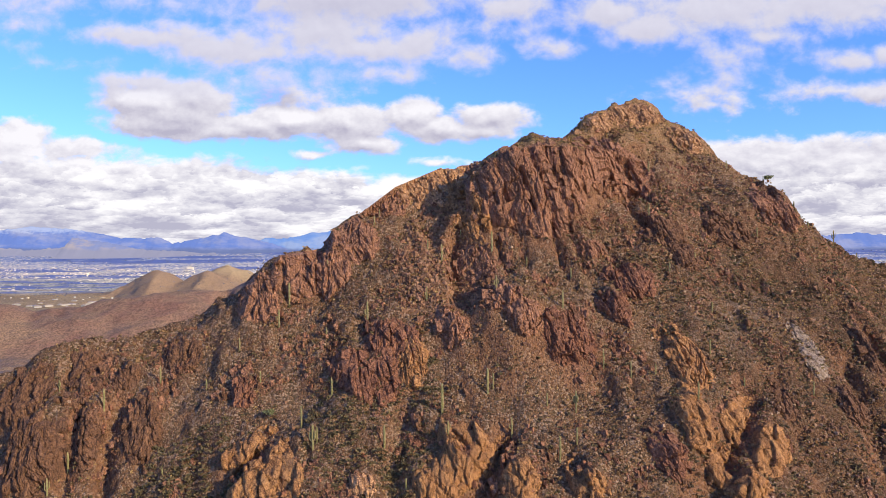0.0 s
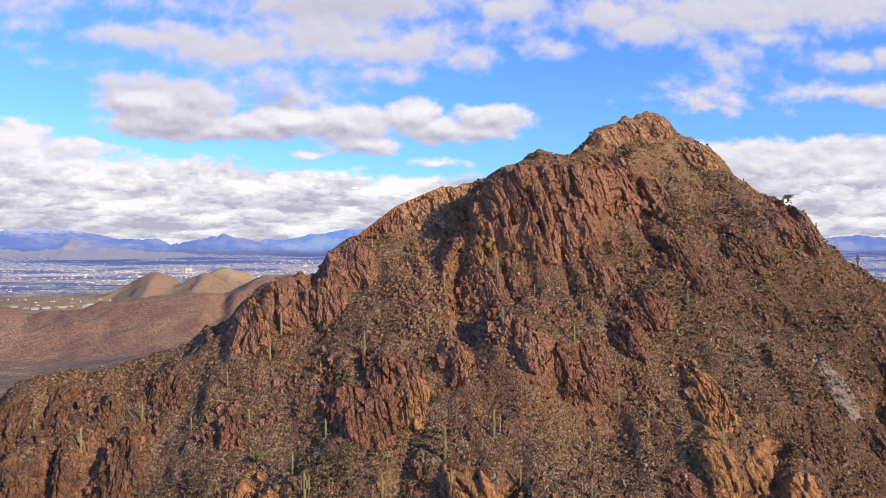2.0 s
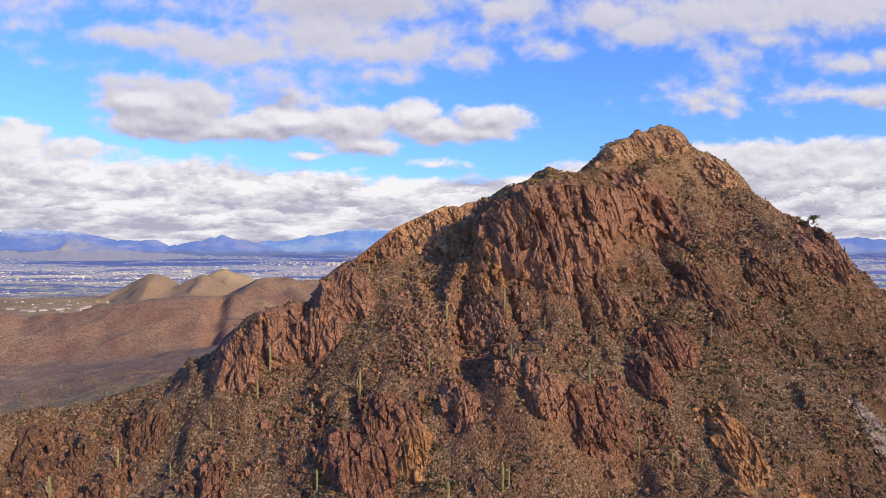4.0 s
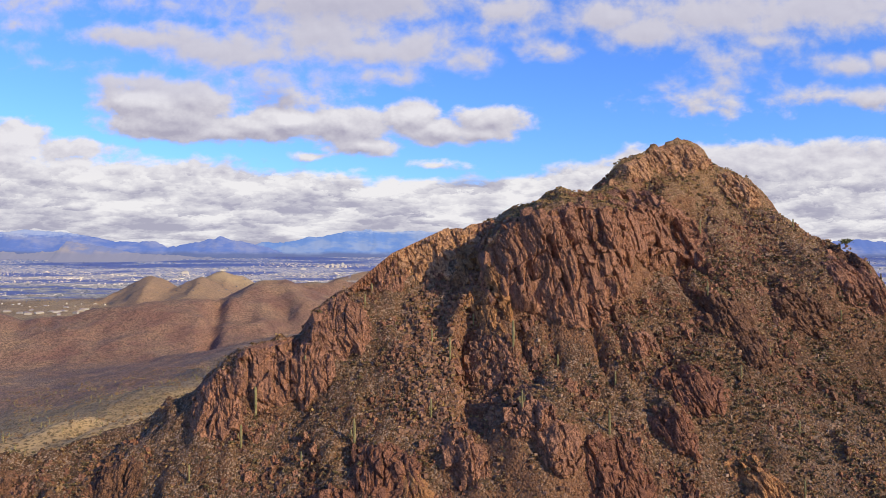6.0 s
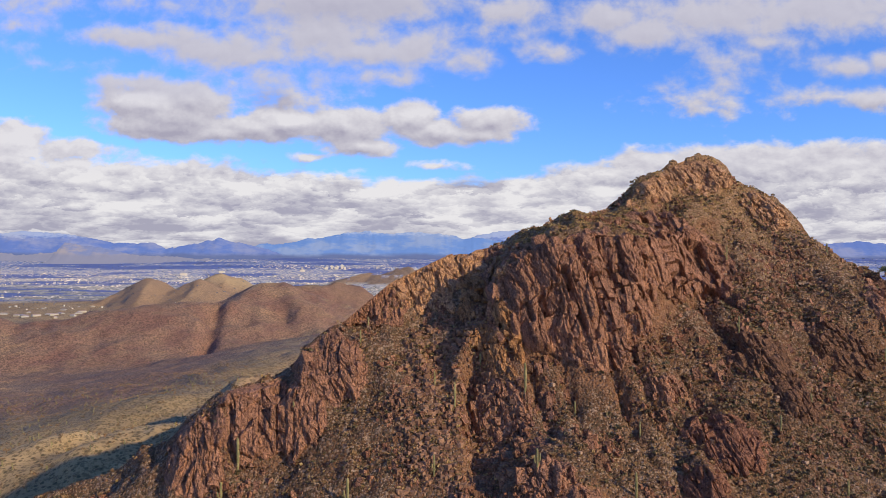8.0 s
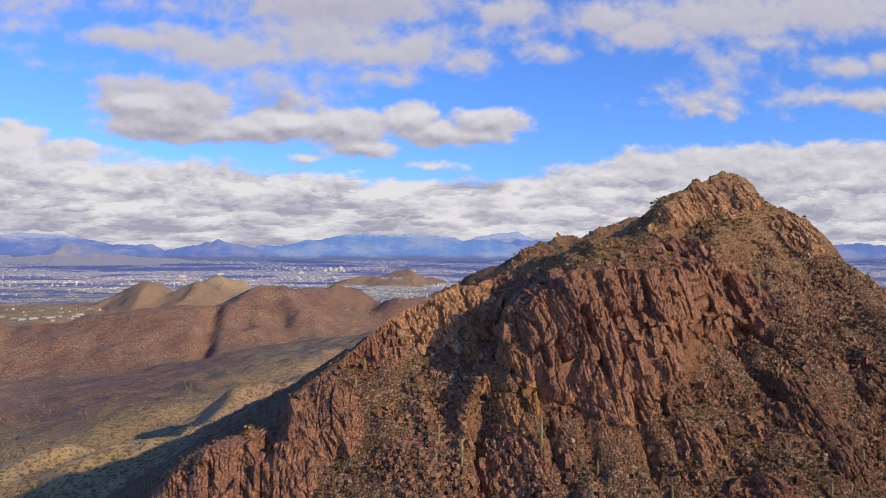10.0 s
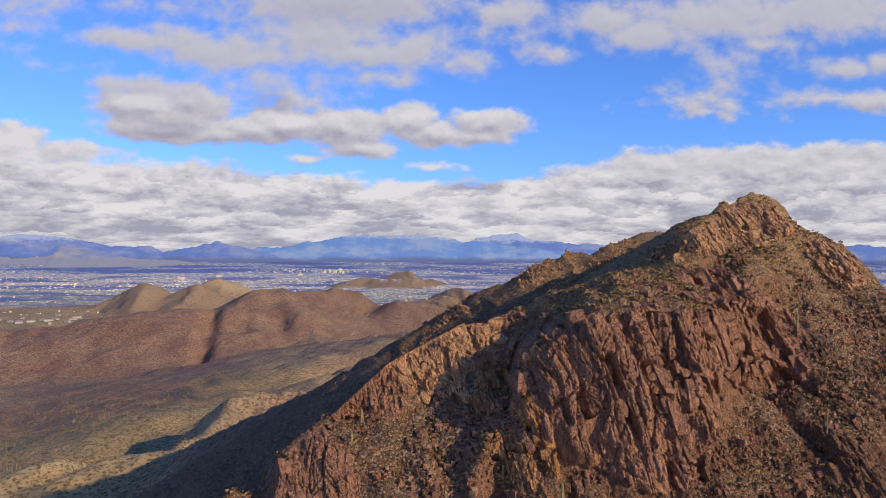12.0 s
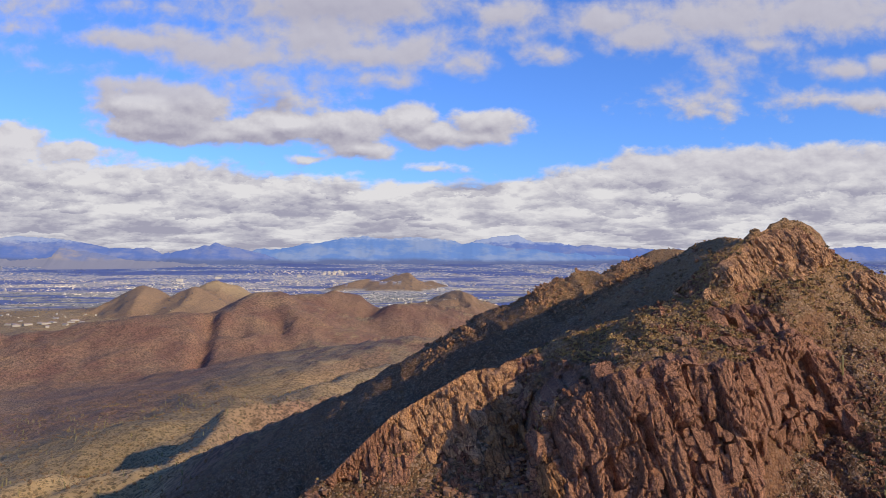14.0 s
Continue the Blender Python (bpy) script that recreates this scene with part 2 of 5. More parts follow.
def rock_material(name, warm, dark, varnish, block=0.75):
    """Jointed volcanic rock: split facets, grain, iron stains, dark desert varnish and cracks."""
    m, t, b = material(name)
    geometry = link_node(t, "ShaderNodeNewGeometry")
    where = geometry.outputs["Position"]
    own = link_node(t, "ShaderNodeObjectInfo").outputs["Random"]
    big = texture(t, 0.28, 5, 0.6, where)
    fine = texture(t, 2.2, 6, 0.7, where)
    grit = texture(t, 8.0, 4, 0.75, where)
    # Coordinates along the leaning joints, bent a little.
    bend = link_node(t, "ShaderNodeTexNoise", (("Vector", where), ("Scale", 0.6), ("Detail", 3.0))).outputs["Color"]
    bend = link_node(t, "ShaderNodeVectorMath", ((0, bend), (1, (0.9, 0.9, 0.9))), operation="MULTIPLY").outputs[0]
    bent = link_node(t, "ShaderNodeVectorMath", ((0, where), (1, bend)), operation="ADD").outputs[0]
    xyz_ = link_node(t, "ShaderNodeSeparateXYZ", ((0, bent),)).outputs
    leaning_ = num(t, "MULTIPLY_ADD", xyz_[2], 0.28, xyz_[0])
    joints = link_node(t, "ShaderNodeCombineXYZ", ((0, leaning_), (1, xyz_[1]), (2, num(t, "MULTIPLY", xyz_[2], 0.36)))).outputs[0]
    large = link_node(t, "ShaderNodeTexVoronoi", (("Vector", joints), ("Scale", block)), feature="F1")
    small = link_node(t, "ShaderNodeTexVoronoi", (("Vector", joints), ("Scale", block * 3.1)), feature="F1")
    split = link_node(t, "ShaderNodeTexVoronoi", (("Vector", joints), ("Scale", block)), feature="DISTANCE_TO_EDGE").outputs["Distance"]
    split_2 = link_node(t, "ShaderNodeTexVoronoi", (("Vector", joints), ("Scale", block * 3.1)), feature="DISTANCE_TO_EDGE").outputs["Distance"]
    crack = num(t, "MULTIPLY", span(t, split, 0.0, 0.018), span(t, split_2, -0.02, 0.045))
    tint = link_node(t, "ShaderNodeSeparateColor", ((0, large.outputs["Color"]),)).outputs
    tint_2 = link_node(t, "ShaderNodeSeparateColor", ((0, small.outputs["Color"]),)).outputs
    colour = blend(t, span(t, num(t, "ADD", num(t, "MULTIPLY", tint[0], 0.3), num(t, "MULTIPLY", big, 0.7)), 0.36, 0.64), warm, dark)
    colour = blend(t, num(t, "MULTIPLY", span(t, fine, 0.50, 0.58), 0.7), colour, varnish)
    colour = blend(t, num(t, "MULTIPLY", span(t, tint_2[1], 0.5, 0.95), 0.75), colour, varnish)
    colour = blend(t, num(t, "MULTIPLY", own, 0.4), colour, dark)
    colour = blend(t, num(t, "MULTIPLY", span(t, grit, 0.50, 0.60), 0.6), colour, tuple(min(1, v * 1.8) for v in warm))
    colour = blend(t, num(t, "MULTIPLY", num(t, "SUBTRACT", 1.0, crack), 0.75), colour, tuple(v * 0.35 for v in varnish))
    t.links.new(colour, b.inputs["Base Color"])
    b.inputs["Roughness"].default_value = 0.9
    b.inputs["Specular IOR Level"].default_value = 0.25
    # Every joint block has a face of its own tilt.
    tilt = geometry.outputs["Normal"]
    for node, amount in ((large, 0.28), (small, 0.42)):
        off = link_node(t, "ShaderNodeVectorMath", ((0, node.outputs["Color"]), (1, (0.5, 0.5, 0.5))), operation="SUBTRACT").outputs[0]
        off = link_node(t, "ShaderNodeVectorMath", ((0, off), (1, (amount, amount * 0.7, amount * 0.7))), operation="MULTIPLY").outputs[0]
        tilt = link_node(t, "ShaderNodeVectorMath", ((0, tilt), (1, off)), operation="ADD").outputs[0]
    tilt = link_node(t, "ShaderNodeVectorMath", ((0, tilt),), operation="NORMALIZE").outputs[0]
    height = num(t, "ADD", num(t, "MULTIPLY", fine, 0.26), num(t, "ADD", num(t, "MULTIPLY", grit, 0.20), num(t, "MULTIPLY", crack, 0.34)))
    bump = link_node(t, "ShaderNodeBump", (("Height", height), ("Distance", 0.7), ("Strength", 1.0), ("Normal", tilt)))
    t.links.new(bump.outputs[0], b.inputs["Normal"])
    return m


ROCKS = [rock_material("brown_rock", (0.421, 0.209, 0.112), (0.267, 0.131, 0.074), (0.092, 0.047, 0.031), 0.75),
         rock_material("orange_rock", (0.44, 0.225, 0.085), (0.31, 0.15, 0.060), (0.151, 0.067, 0.033), 0.40),
         rock_material("tan_rock", (0.585, 0.325, 0.155), (0.415, 0.218, 0.103), (0.134, 0.069, 0.040), 0.6),
         rock_material("red_rock", (0.312, 0.141, 0.073), (0.201, 0.090, 0.050), (0.089, 0.040, 0.027), 0.5),
         rock_material("pale_rock", (0.31, 0.235, 0.165), (0.27, 0.195, 0.135), (0.21, 0.15, 0.10), 0.3),
         rock_material("umber_rock", (0.221, 0.114, 0.058), (0.151, 0.076, 0.040), (0.080, 0.041, 0.024), 0.5)]


def ground_material():
    m, t, b = material("desert_ground")
    where = link_node(t, "ShaderNodeNewGeometry").outputs["Position"]
    rocky = link_node(t, "ShaderNodeAttribute", attribute_name="rocky").outputs["Fac"]
    hills = link_node(t, "ShaderNodeAttribute", attribute_name="hills").outputs["Fac"]
    plain = link_node(t, "ShaderNodeAttribute", attribute_name="plain").outputs["Fac"]
    big, mid, fine, grit = texture(t, 0.06, 5, 0.6, where), texture(t, 0.75, 5, 0.7, where), texture(t, 2.0, 6, 0.75, where), texture(t, 6.5, 3, 0.7, where)
    shift = link_node(t, "ShaderNodeVectorMath", ((0, where), (1, (0.0, 0.0, 0.4))), operation="ADD").outputs[0]
    cobble = link_node(t, "ShaderNodeTexVoronoi", (("Vector", shift), ("Scale", 2.3)), feature="F1")
    gravel = link_node(t, "ShaderNodeTexVoronoi", (("Vector", shift), ("Scale", 5.5)), feature="F1")
    pick = link_node(t, "ShaderNodeSeparateColor", ((0, cobble.outputs["Color"]),)).outputs
    grainy = link_node(t, "ShaderNodeSeparateColor", ((0, gravel.outputs["Color"]),)).outputs
    soil = blend(t, span(t, mid, 0.36, 0.64), (0.270, 0.141, 0.064), (0.172, 0.085, 0.040))
    soil = blend(t, span(t, big, 0.45, 0.68), soil, (0.31, 0.175, 0.086))
    soil = blend(t, num(t, "MULTIPLY", span(t, grainy[0], 0.55, 0.6), 0.6), soil, (0.125, 0.072, 0.036))
    soil = blend(t, num(t, "MULTIPLY", span(t, grainy[1], 0.78, 0.82), 0.6), soil, (0.55, 0.40, 0.26))
    soil = blend(t, num(t, "MULTIPLY", span(t, pick[0], 0.80, 0.83), 0.55), soil, (0.50, 0.35, 0.22))
    soil = blend(t, num(t, "MULTIPLY", span(t, pick[1], 0.70, 0.74), 0.8), soil, (0.105, 0.070, 0.034))
    soil = blend(t, span(t, fine, 0.45, 0.33), soil, (0.085, 0.052, 0.026))
    soil = blend(t, num(t, "MULTIPLY", span(t, grit, 0.5, 0.62), 0.5), soil, (0.10, 0.058, 0.031))
    stone = blend(t, span(t, mid, 0.40, 0.62), (0.34, 0.165, 0.080), (0.20, 0.095, 0.050))
    stone = blend(t, span(t, fine, 0.5, 0.66), stone, (0.08, 0.046, 0.032))
    pale = link_node(t, "ShaderNodeAttribute", attribute_name="pale").outputs["Fac"]
    soil = blend(t, num(t, "MULTIPLY", pale, span(t, mid, 0.40, 0.70)), soil, (0.46, 0.36, 0.26))
    z_ = link_node(t, "ShaderNodeSeparateXYZ", ((0, where),)).outputs[2]
    golden = num(t, "MULTIPLY", span(t, num(t, "ADD", z_, num(t, "MULTIPLY", big, 22.0)), 26, 52), span(t, fine, 0.36, 0.56, 0.2, 0.7))
    soil = blend(t, golden, soil, (0.47, 0.285, 0.125))
    # Dimmer light on the lower east slope is put into the soil colour.
    dusky = link_node(t, "ShaderNodeAttribute", attribute_name="dusky").outputs["Fac"]
    soil = blend(t, num(t, "MULTIPLY", dusky, span(t, mid, 0.3, 0.6, 0.6, 0.95)), soil, (0.105, 0.056, 0.026))
    near = blend(t, rocky, soil, stone)
    # Far slopes: dry brush as specks over gravel.
    speck = texture(t, 0.22, 5, 0.8, where)
    dots = link_node(t, "ShaderNodeTexVoronoi", (("Vector", where), ("Scale", 0.29)), feature="F1").outputs["Distance"]
    patch = texture(t, 0.009, 5, 0.6, where)
    slope_ = blend(t, span(t, patch, 0.36, 0.62), (0.275, 0.142, 0.092), (0.35, 0.208, 0.122))
    slope_ = blend(t, num(t, "MULTIPLY", span(t, texture(t, 0.0042, 4, 0.55, where), 0.53, 0.66), 0.6), slope_, (0.46, 0.29, 0.145))
    slope_ = blend(t, num(t, "MULTIPLY", span(t, speck, 0.47, 0.55), 0.75), slope_, (0.095, 0.062, 0.042))
    slope_ = blend(t, num(t, "MULTIPLY", span(t, dots, 0.40, 0.22), 0.75), slope_, (0.085, 0.058, 0.038))
    flat = blend(t, span(t, patch, 0.38, 0.62), (0.60, 0.415, 0.185), (0.41, 0.28, 0.128))
    x_, y = link_node(t, "ShaderNodeSeparateXYZ", ((0, where),)).outputs[:2]
    # The valley bottom is greener and browner than the near knoll.
    flat = blend(t, num(t, "MULTIPLY", span(t, y, 590, 680), 0.4), flat, (0.29, 0.20, 0.12))
    flat = blend(t, num(t, "MULTIPLY", num(t, "MULTIPLY", span(t, y, 590, 680), span(t, y, 1500, 1150)), span(t, x_, -180, -300, 0.0, 0.5)), flat, (0.22, 0.165, 0.08))
    flat = blend(t, num(t, "MULTIPLY", span(t, speck, 0.47, 0.59), 0.65), flat, (0.12, 0.088, 0.042))
    flat = blend(t, num(t, "MULTIPLY", span(t, dots, 0.42, 0.24), 0.7), flat, (0.085, 0.07, 0.032))
    slope_ = blend(t, num(t, "MULTIPLY", span(t, y, 2550, 2850), 0.6), slope_, (0.27, 0.185, 0.13))
    slope_ = blend(t, num(t, "MULTIPLY", num(t, "MULTIPLY", span(t, y, 2960, 3030), span(t, y, 3400, 3200)), 0.8), slope_, (0.44, 0.33, 0.18))
    far = blend(t, hills, flat, slope_)
    town_a, town_b = texture(t, 0.05, 6, 0.8, where), texture(t, 0.0062, 5, 0.65, link_node(t, "ShaderNodeVectorMath", ((0, where), (1, (0.3, 1.0, 1.0))), operation="MULTIPLY").outputs[0])
    # Blue haze over the far plain is put into the town's colour.
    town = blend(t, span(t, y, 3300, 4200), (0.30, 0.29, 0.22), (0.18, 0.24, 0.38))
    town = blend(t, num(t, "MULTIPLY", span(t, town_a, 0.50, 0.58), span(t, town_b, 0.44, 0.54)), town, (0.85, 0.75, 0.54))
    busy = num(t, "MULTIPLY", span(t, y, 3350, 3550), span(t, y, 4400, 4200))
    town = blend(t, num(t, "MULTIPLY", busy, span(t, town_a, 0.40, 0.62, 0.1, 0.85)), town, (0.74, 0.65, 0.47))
    # Dark blue bands of cloud shadow, painted into the plain's colour.
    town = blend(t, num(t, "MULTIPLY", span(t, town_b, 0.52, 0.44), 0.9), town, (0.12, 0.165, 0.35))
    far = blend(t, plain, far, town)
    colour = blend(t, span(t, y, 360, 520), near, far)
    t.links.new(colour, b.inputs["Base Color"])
    b.inputs["Roughness"].default_value = 0.95
    b.inputs["Specular IOR Level"].default_value = 0.2
    lumps = num(t, "SUBTRACT", num(t, "MULTIPLY", fine, 0.6), num(t, "MULTIPLY", cobble.outputs["Distance"], 0.8))
    close_up = num(t, "MULTIPLY", num(t, "ADD", mid, num(t, "ADD", lumps, num(t, "MULTIPLY", grit, 0.25))), 0.6)
    ravines = num(t, "MULTIPLY", texture(t, 0.011, 4, 0.55, where), 16.0)
    heights = link_node(t, "ShaderNodeMix", ((0, span(t, y, 420, 700)), (2, close_up), (3, ravines))).outputs[0]
    tilt = link_node(t, "ShaderNodeNewGeometry").outputs["Normal"]
    for node, amount in ((cobble, 0.75), (gravel, 0.75)):
        off = link_node(t, "ShaderNodeVectorMath", ((0, node.outputs["Color"]), (1, (0.5, 0.5, 0.5))), operation="SUBTRACT").outputs[0]
        size = link_node(t, "ShaderNodeCombineXYZ", ((0, span(t, y, 320, 420, amount, 0.0)), (1, span(t, y, 320, 420, amount, 0.0)), (2, 0.0))).outputs[0]
        off = link_node(t, "ShaderNodeVectorMath", ((0, off), (1, size)), operation="MULTIPLY").outputs[0]
        tilt = link_node(t, "ShaderNodeVectorMath", ((0, tilt), (1, off)), operation="ADD").outputs[0]
    tilt = link_node(t, "ShaderNodeVectorMath", ((0, tilt),), operation="NORMALIZE").outputs[0]
    bump = link_node(t, "ShaderNodeBump", (("Height", heights), ("Distance", 1.0), ("Strength", 1.0), ("Normal", tilt)))
    t.links.new(bump.outputs[0], b.inputs["Normal"])
    return m


GROUND = ground_material()


def leafy(name, a, b_, scale=1.2):
    m, t, b = material(name)
    where = link_node(t, "ShaderNodeNewGeometry").outputs
    colour = blend(t, span(t, texture(t, scale, 3, 0.6, where["Position"]), 0.36, 0.64), a, b_)
    colour = blend(t, num(t, "MULTIPLY", where["Random Per Island"], 0.5), colour, tuple(v * 0.5 for v in a))
    t.links.new(colour, b.inputs["Base Color"])
    b.inputs["Roughness"].default_value = 0.85
    return m


def stony(name, a, b_):
    m, t, b = material(name)
    where = link_node(t, "ShaderNodeNewGeometry").outputs
    colour = blend(t, where["Random Per Island"], a, b_)
    colour = blend(t, num(t, "MULTIPLY", span(t, texture(t, 4.0, 4, 0.65, where["Position"]), 0.45, 0.7), 0.6), colour, tuple(v * 0.45 for v in b_))
    t.links.new(colour, b.inputs["Base Color"])
    b.inputs["Roughness"].default_value = 0.92
    relief(t, b, texture(t, 6.0, 4, 0.65, where["Position"]), 0.12)
    return m


SCRUB = leafy("dry_scrub", (0.215, 0.125, 0.050), (0.35, 0.21, 0.088))
GREEN = leafy("green_brush", (0.135, 0.102, 0.042), (0.21, 0.155, 0.066))
AIRY = leafy("tree_leaves", (0.16, 0.17, 0.06), (0.24, 0.25, 0.10))
STRAW = leafy("dry_grass", (0.45, 0.295, 0.105), (0.56, 0.38, 0.15))
STONES = stony("loose_stone", (0.36, 0.200, 0.108), (0.17, 0.083, 0.043))
PALE_STONES = stony("pale_stone", (0.46, 0.31, 0.19), (0.33, 0.20, 0.115))


def cactus_material():
    m, t, b = material("cactus_skin")
    where = link_node(t, "ShaderNodeNewGeometry").outputs["Position"]
    colour = blend(t, span(t, texture(t, 1.4, 3, 0.6, where), 0.4, 0.65), (0.21, 0.19, 0.065), (0.32, 0.26, 0.10))
    t.links.new(colour, b.inputs["Base Color"])
    b.inputs["Roughness"].default_value = 0.6
    return m


def plain_material(name, colour, second, scale, roughness=0.85):
    m, t, b = material(name)
    where = link_node(t, "ShaderNodeNewGeometry").outputs["Position"]
    t.links.new(blend(t, span(t, texture(t, scale, 4, 0.6, where), 0.38, 0.64), colour, second), b.inputs["Base Color"])
    b.inputs["Roughness"].default_value = roughness
    return m


CACTUS = cactus_material()
BARK = plain_material("grey_bark", (0.16, 0.13, 0.075), (0.10, 0.085, 0.05), 4.0)

# ---- shape of the land ----
# The main crest, west to east: x, y, z of its nodes.
CREST_WEST = [(-700, 120, -230), (-300, 150, -140), (-160, 166, -62), (-97, 172, -25.1), (-85, 176, -20.6), (-75, 180, -20.3), (-59.6, 185, -15.8),
              (-47.3, 185, -7.7), (-35.8, 182, 1.1), (-28.8, 188, 2.4), (-23.7, 191, 8), (-18.4, 194, 11.6), (-10.3, 200, 18.5)]
CREST_EAST = [(-0.1, 206, 23.4), (12.3, 213, 26), (19.6, 207, 29.2), (25.1, 202, 31.8), (33.8, 211, 32.3), (43.6, 222, 39.9), (53.7, 231, 44.9),
              (58, 234, 46.6), (64, 236, 46.3), (67.5, 236, 44.1), (69.5, 236, 41.3), (78, 233, 37.9), (81.2, 229, 31.2), (83.4, 226, 27), (85.3, 220, 23.3), (87.2, 213, 20.1), (89, 206, 17.6), (92.5, 201, 11.8),
              (96, 199, 7.9), (108.7, 204, 1.3), (121.7, 209, -1.8), (180, 230, -22), (320, 270, -80), (800, 300, -230)]
# The spur that leaves the summit northwards and runs down into the valley.
BACK_SPUR = [(62, 242, 43), (68, 290, 44), (75, 345, 41), (54, 334, 38), (35, 333, 33.5), (18, 333, 25), (9, 336, 13), (-14, 375, -1), (-54, 440, -26),
             (-140, 545, -76), (-224, 640, -125), (-330, 720, -170)]
EAST_SLOPE = [(75, 345, 41), (160, 420, -10), (300, 520, -90), (480, 640, -180)]
VALLEY_SPUR = [(60, 900, -75), (-60, 810, -86), (-150, 752, -90), (-179, 734, -86), (-176, 690, -93), (-179, 642, -101), (-184, 589, -104), (-188, 545, -101)]
KNOLL = [(-340, 525, -124), (-280, 540, -104), (-232, 556, -94), (-185, 560, -100)]
FAN_LOW = [(-40, 1450, -112), (-148, 1300, -128), (-270, 1230, -152), (-318, 1080, -148), (-335, 930, -150), (-352, 820, -158)]
FAN = [(-60, 1120, -110), (-261, 872, -122), (-380, 780, -165)]
RED_HILL_WEST = [(-2600, 1700, -190), (-1500, 1760, -140), (-983, 1800, -132), (-806, 1850, -122), (-703, 1900, -107), (-620, 1950, -104), (-585, 1975, -108)]
RED_HILL_EAST = [(-590, 1985, -108), (-551, 2020, -106), (-522, 2100, -81), (-504, 2150, -70), (-471, 2170, -70), (-442, 2180, -72)]
SECOND_HILL = [(-459, 2300, -88), (-400, 2380, -82), (-330, 2420, -77), (-271, 2430, -89), (-212, 2440, -114), (-157, 2450, -142)]
SECOND_SPUR = [(-330, 2420, -77), (-260, 2330, -123), (-226, 2250, -152)]
HILL_RIB = [(-500, 2200, -70), (-528, 2000, -104), (-532, 1820, -158), (-505, 1650, -216)]
LIT_RIB = [(-442, 2180, -72), (-392, 2080, -98), (-319, 1950, -135), (-235, 1780, -178), (-190, 1650, -205)]
FAR_HILLS = [(-1290, 2720, -196), (-1240, 2780, -172), (-1174, 2850, -131), (-1121, 2880, -99), (-1098, 2895, -83), (-1086, 2900, -80), (-1066, 2905, -90), (-1040, 2910, -98), (-1015, 2920, -114), (-985, 2930, -132), (-940, 2940, -160)]
FAR_HILL_SPUR = [(-1086, 2900, -80), (-1066, 2780, -122), (-1040, 2620, -172)]
YELLOW_HILL = [(-915, 3040, -88), (-892, 3045, -74), (-868, 3050, -66), (-845, 3050, -76), (-800, 3060, -86), (-752, 3070, -103), (-690, 3080, -132)]
BROWN_HILL = [(-985, 2860, -134), (-945, 2865, -104), (-915, 2870, -96), (-892, 2870, -88), (-868, 2870, -94), (-835, 2860, -106), (-790, 2840, -140)]
BROWN_HILL_SPUR = [(-892, 2870, -88), (-900, 2770, -125), (-920, 2650, -172)]
# Gullies of the front face: the line of each, its depth and half width.
GULLIES = [([(61, 149), (56, 142), (50.5, 135), (45, 128)], 4.0, 2.6), ([(68, 153), (68, 146), (69.4, 140), (70, 133)], 2.8, 2.2), ([(-66, 161), (-65, 155), (-62.7, 147)], 4.5, 2.0),
           ([(-73, 157.5), (-72, 153), (-71, 148)], 3.5, 1.6), ([(-33.5, 143), (-37.6, 141), (-39.5, 137)], 3.5, 2.0), ([(13, 140), (9.7, 135), (7.6, 130)], 3.5, 1.8),
           ([(87, 163), (86, 152), (84, 143)], 3.0, 2.4), ([(-4.7, 147.5), (-6.4, 139), (-7, 131)], 2.2, 2.4), ([(97, 172), (96, 160), (93, 148)], 2.6, 2.2)]
RAVINES = [([(-120, 1260), (-178, 1150), (-206, 1000), (-250, 880), (-300, 760)], 15, 42), ([(-568, 1985), (-554, 1900), (-527, 1792), (-516, 1700), (-512, 1650)], 22, 17), ([(-905, 1790), (-860, 1720), (-826, 1660)], 7, 16), ([(-700, 1840), (-660, 1740), (-640, 1640)], 5, 16),
           ([(-226, 742), (-222, 690), (-217, 640), (-220, 590), (-235, 545)], 14, 15)]
BUTTE = [(-480, 3700, -105), (-330, 3780, -82), (-260, 3800, -52), (-223, 3800, -44), (-170, 3800, -55), (-60, 3850, -88)]
EAST_HILLS = [(-100, 2700, -131), (-43, 2720, -107), (35, 2750, -87), (84, 2760, -101), (154, 2780, -135)]
EAST_HILLS_LOW = [(-226, 2250, -160), (-169, 2330, -123), (-129, 2350, -110), (-55, 2380, -120), (65, 2420, -138), (170, 2450, -157)]
# Knolls (+) and hollows (-) of the front face: x, y, radius, height.
SWELLS = [(6.5, 183, 4.5, 3.5), (80, 213, 8, 3.5), (70, 158, 22, 4.2), (15, 163, 10, 7.5), (30, 148, 10, -6.1), (80, 198, 10, 5.6), (15, 223, 10, 1.5), (-35, 198, 12, 1.5), (-70, 158, 15, 6.3),
          (-5, 193, 10, -3.4), (-30, 163, 15, -3.9), (30, 173, 10, -4.1), (45, 208, 10, -3.6), (50, 193, 10, 2.7), (20, 188, 10, 3.4), (15, 173, 10, -3.3)]


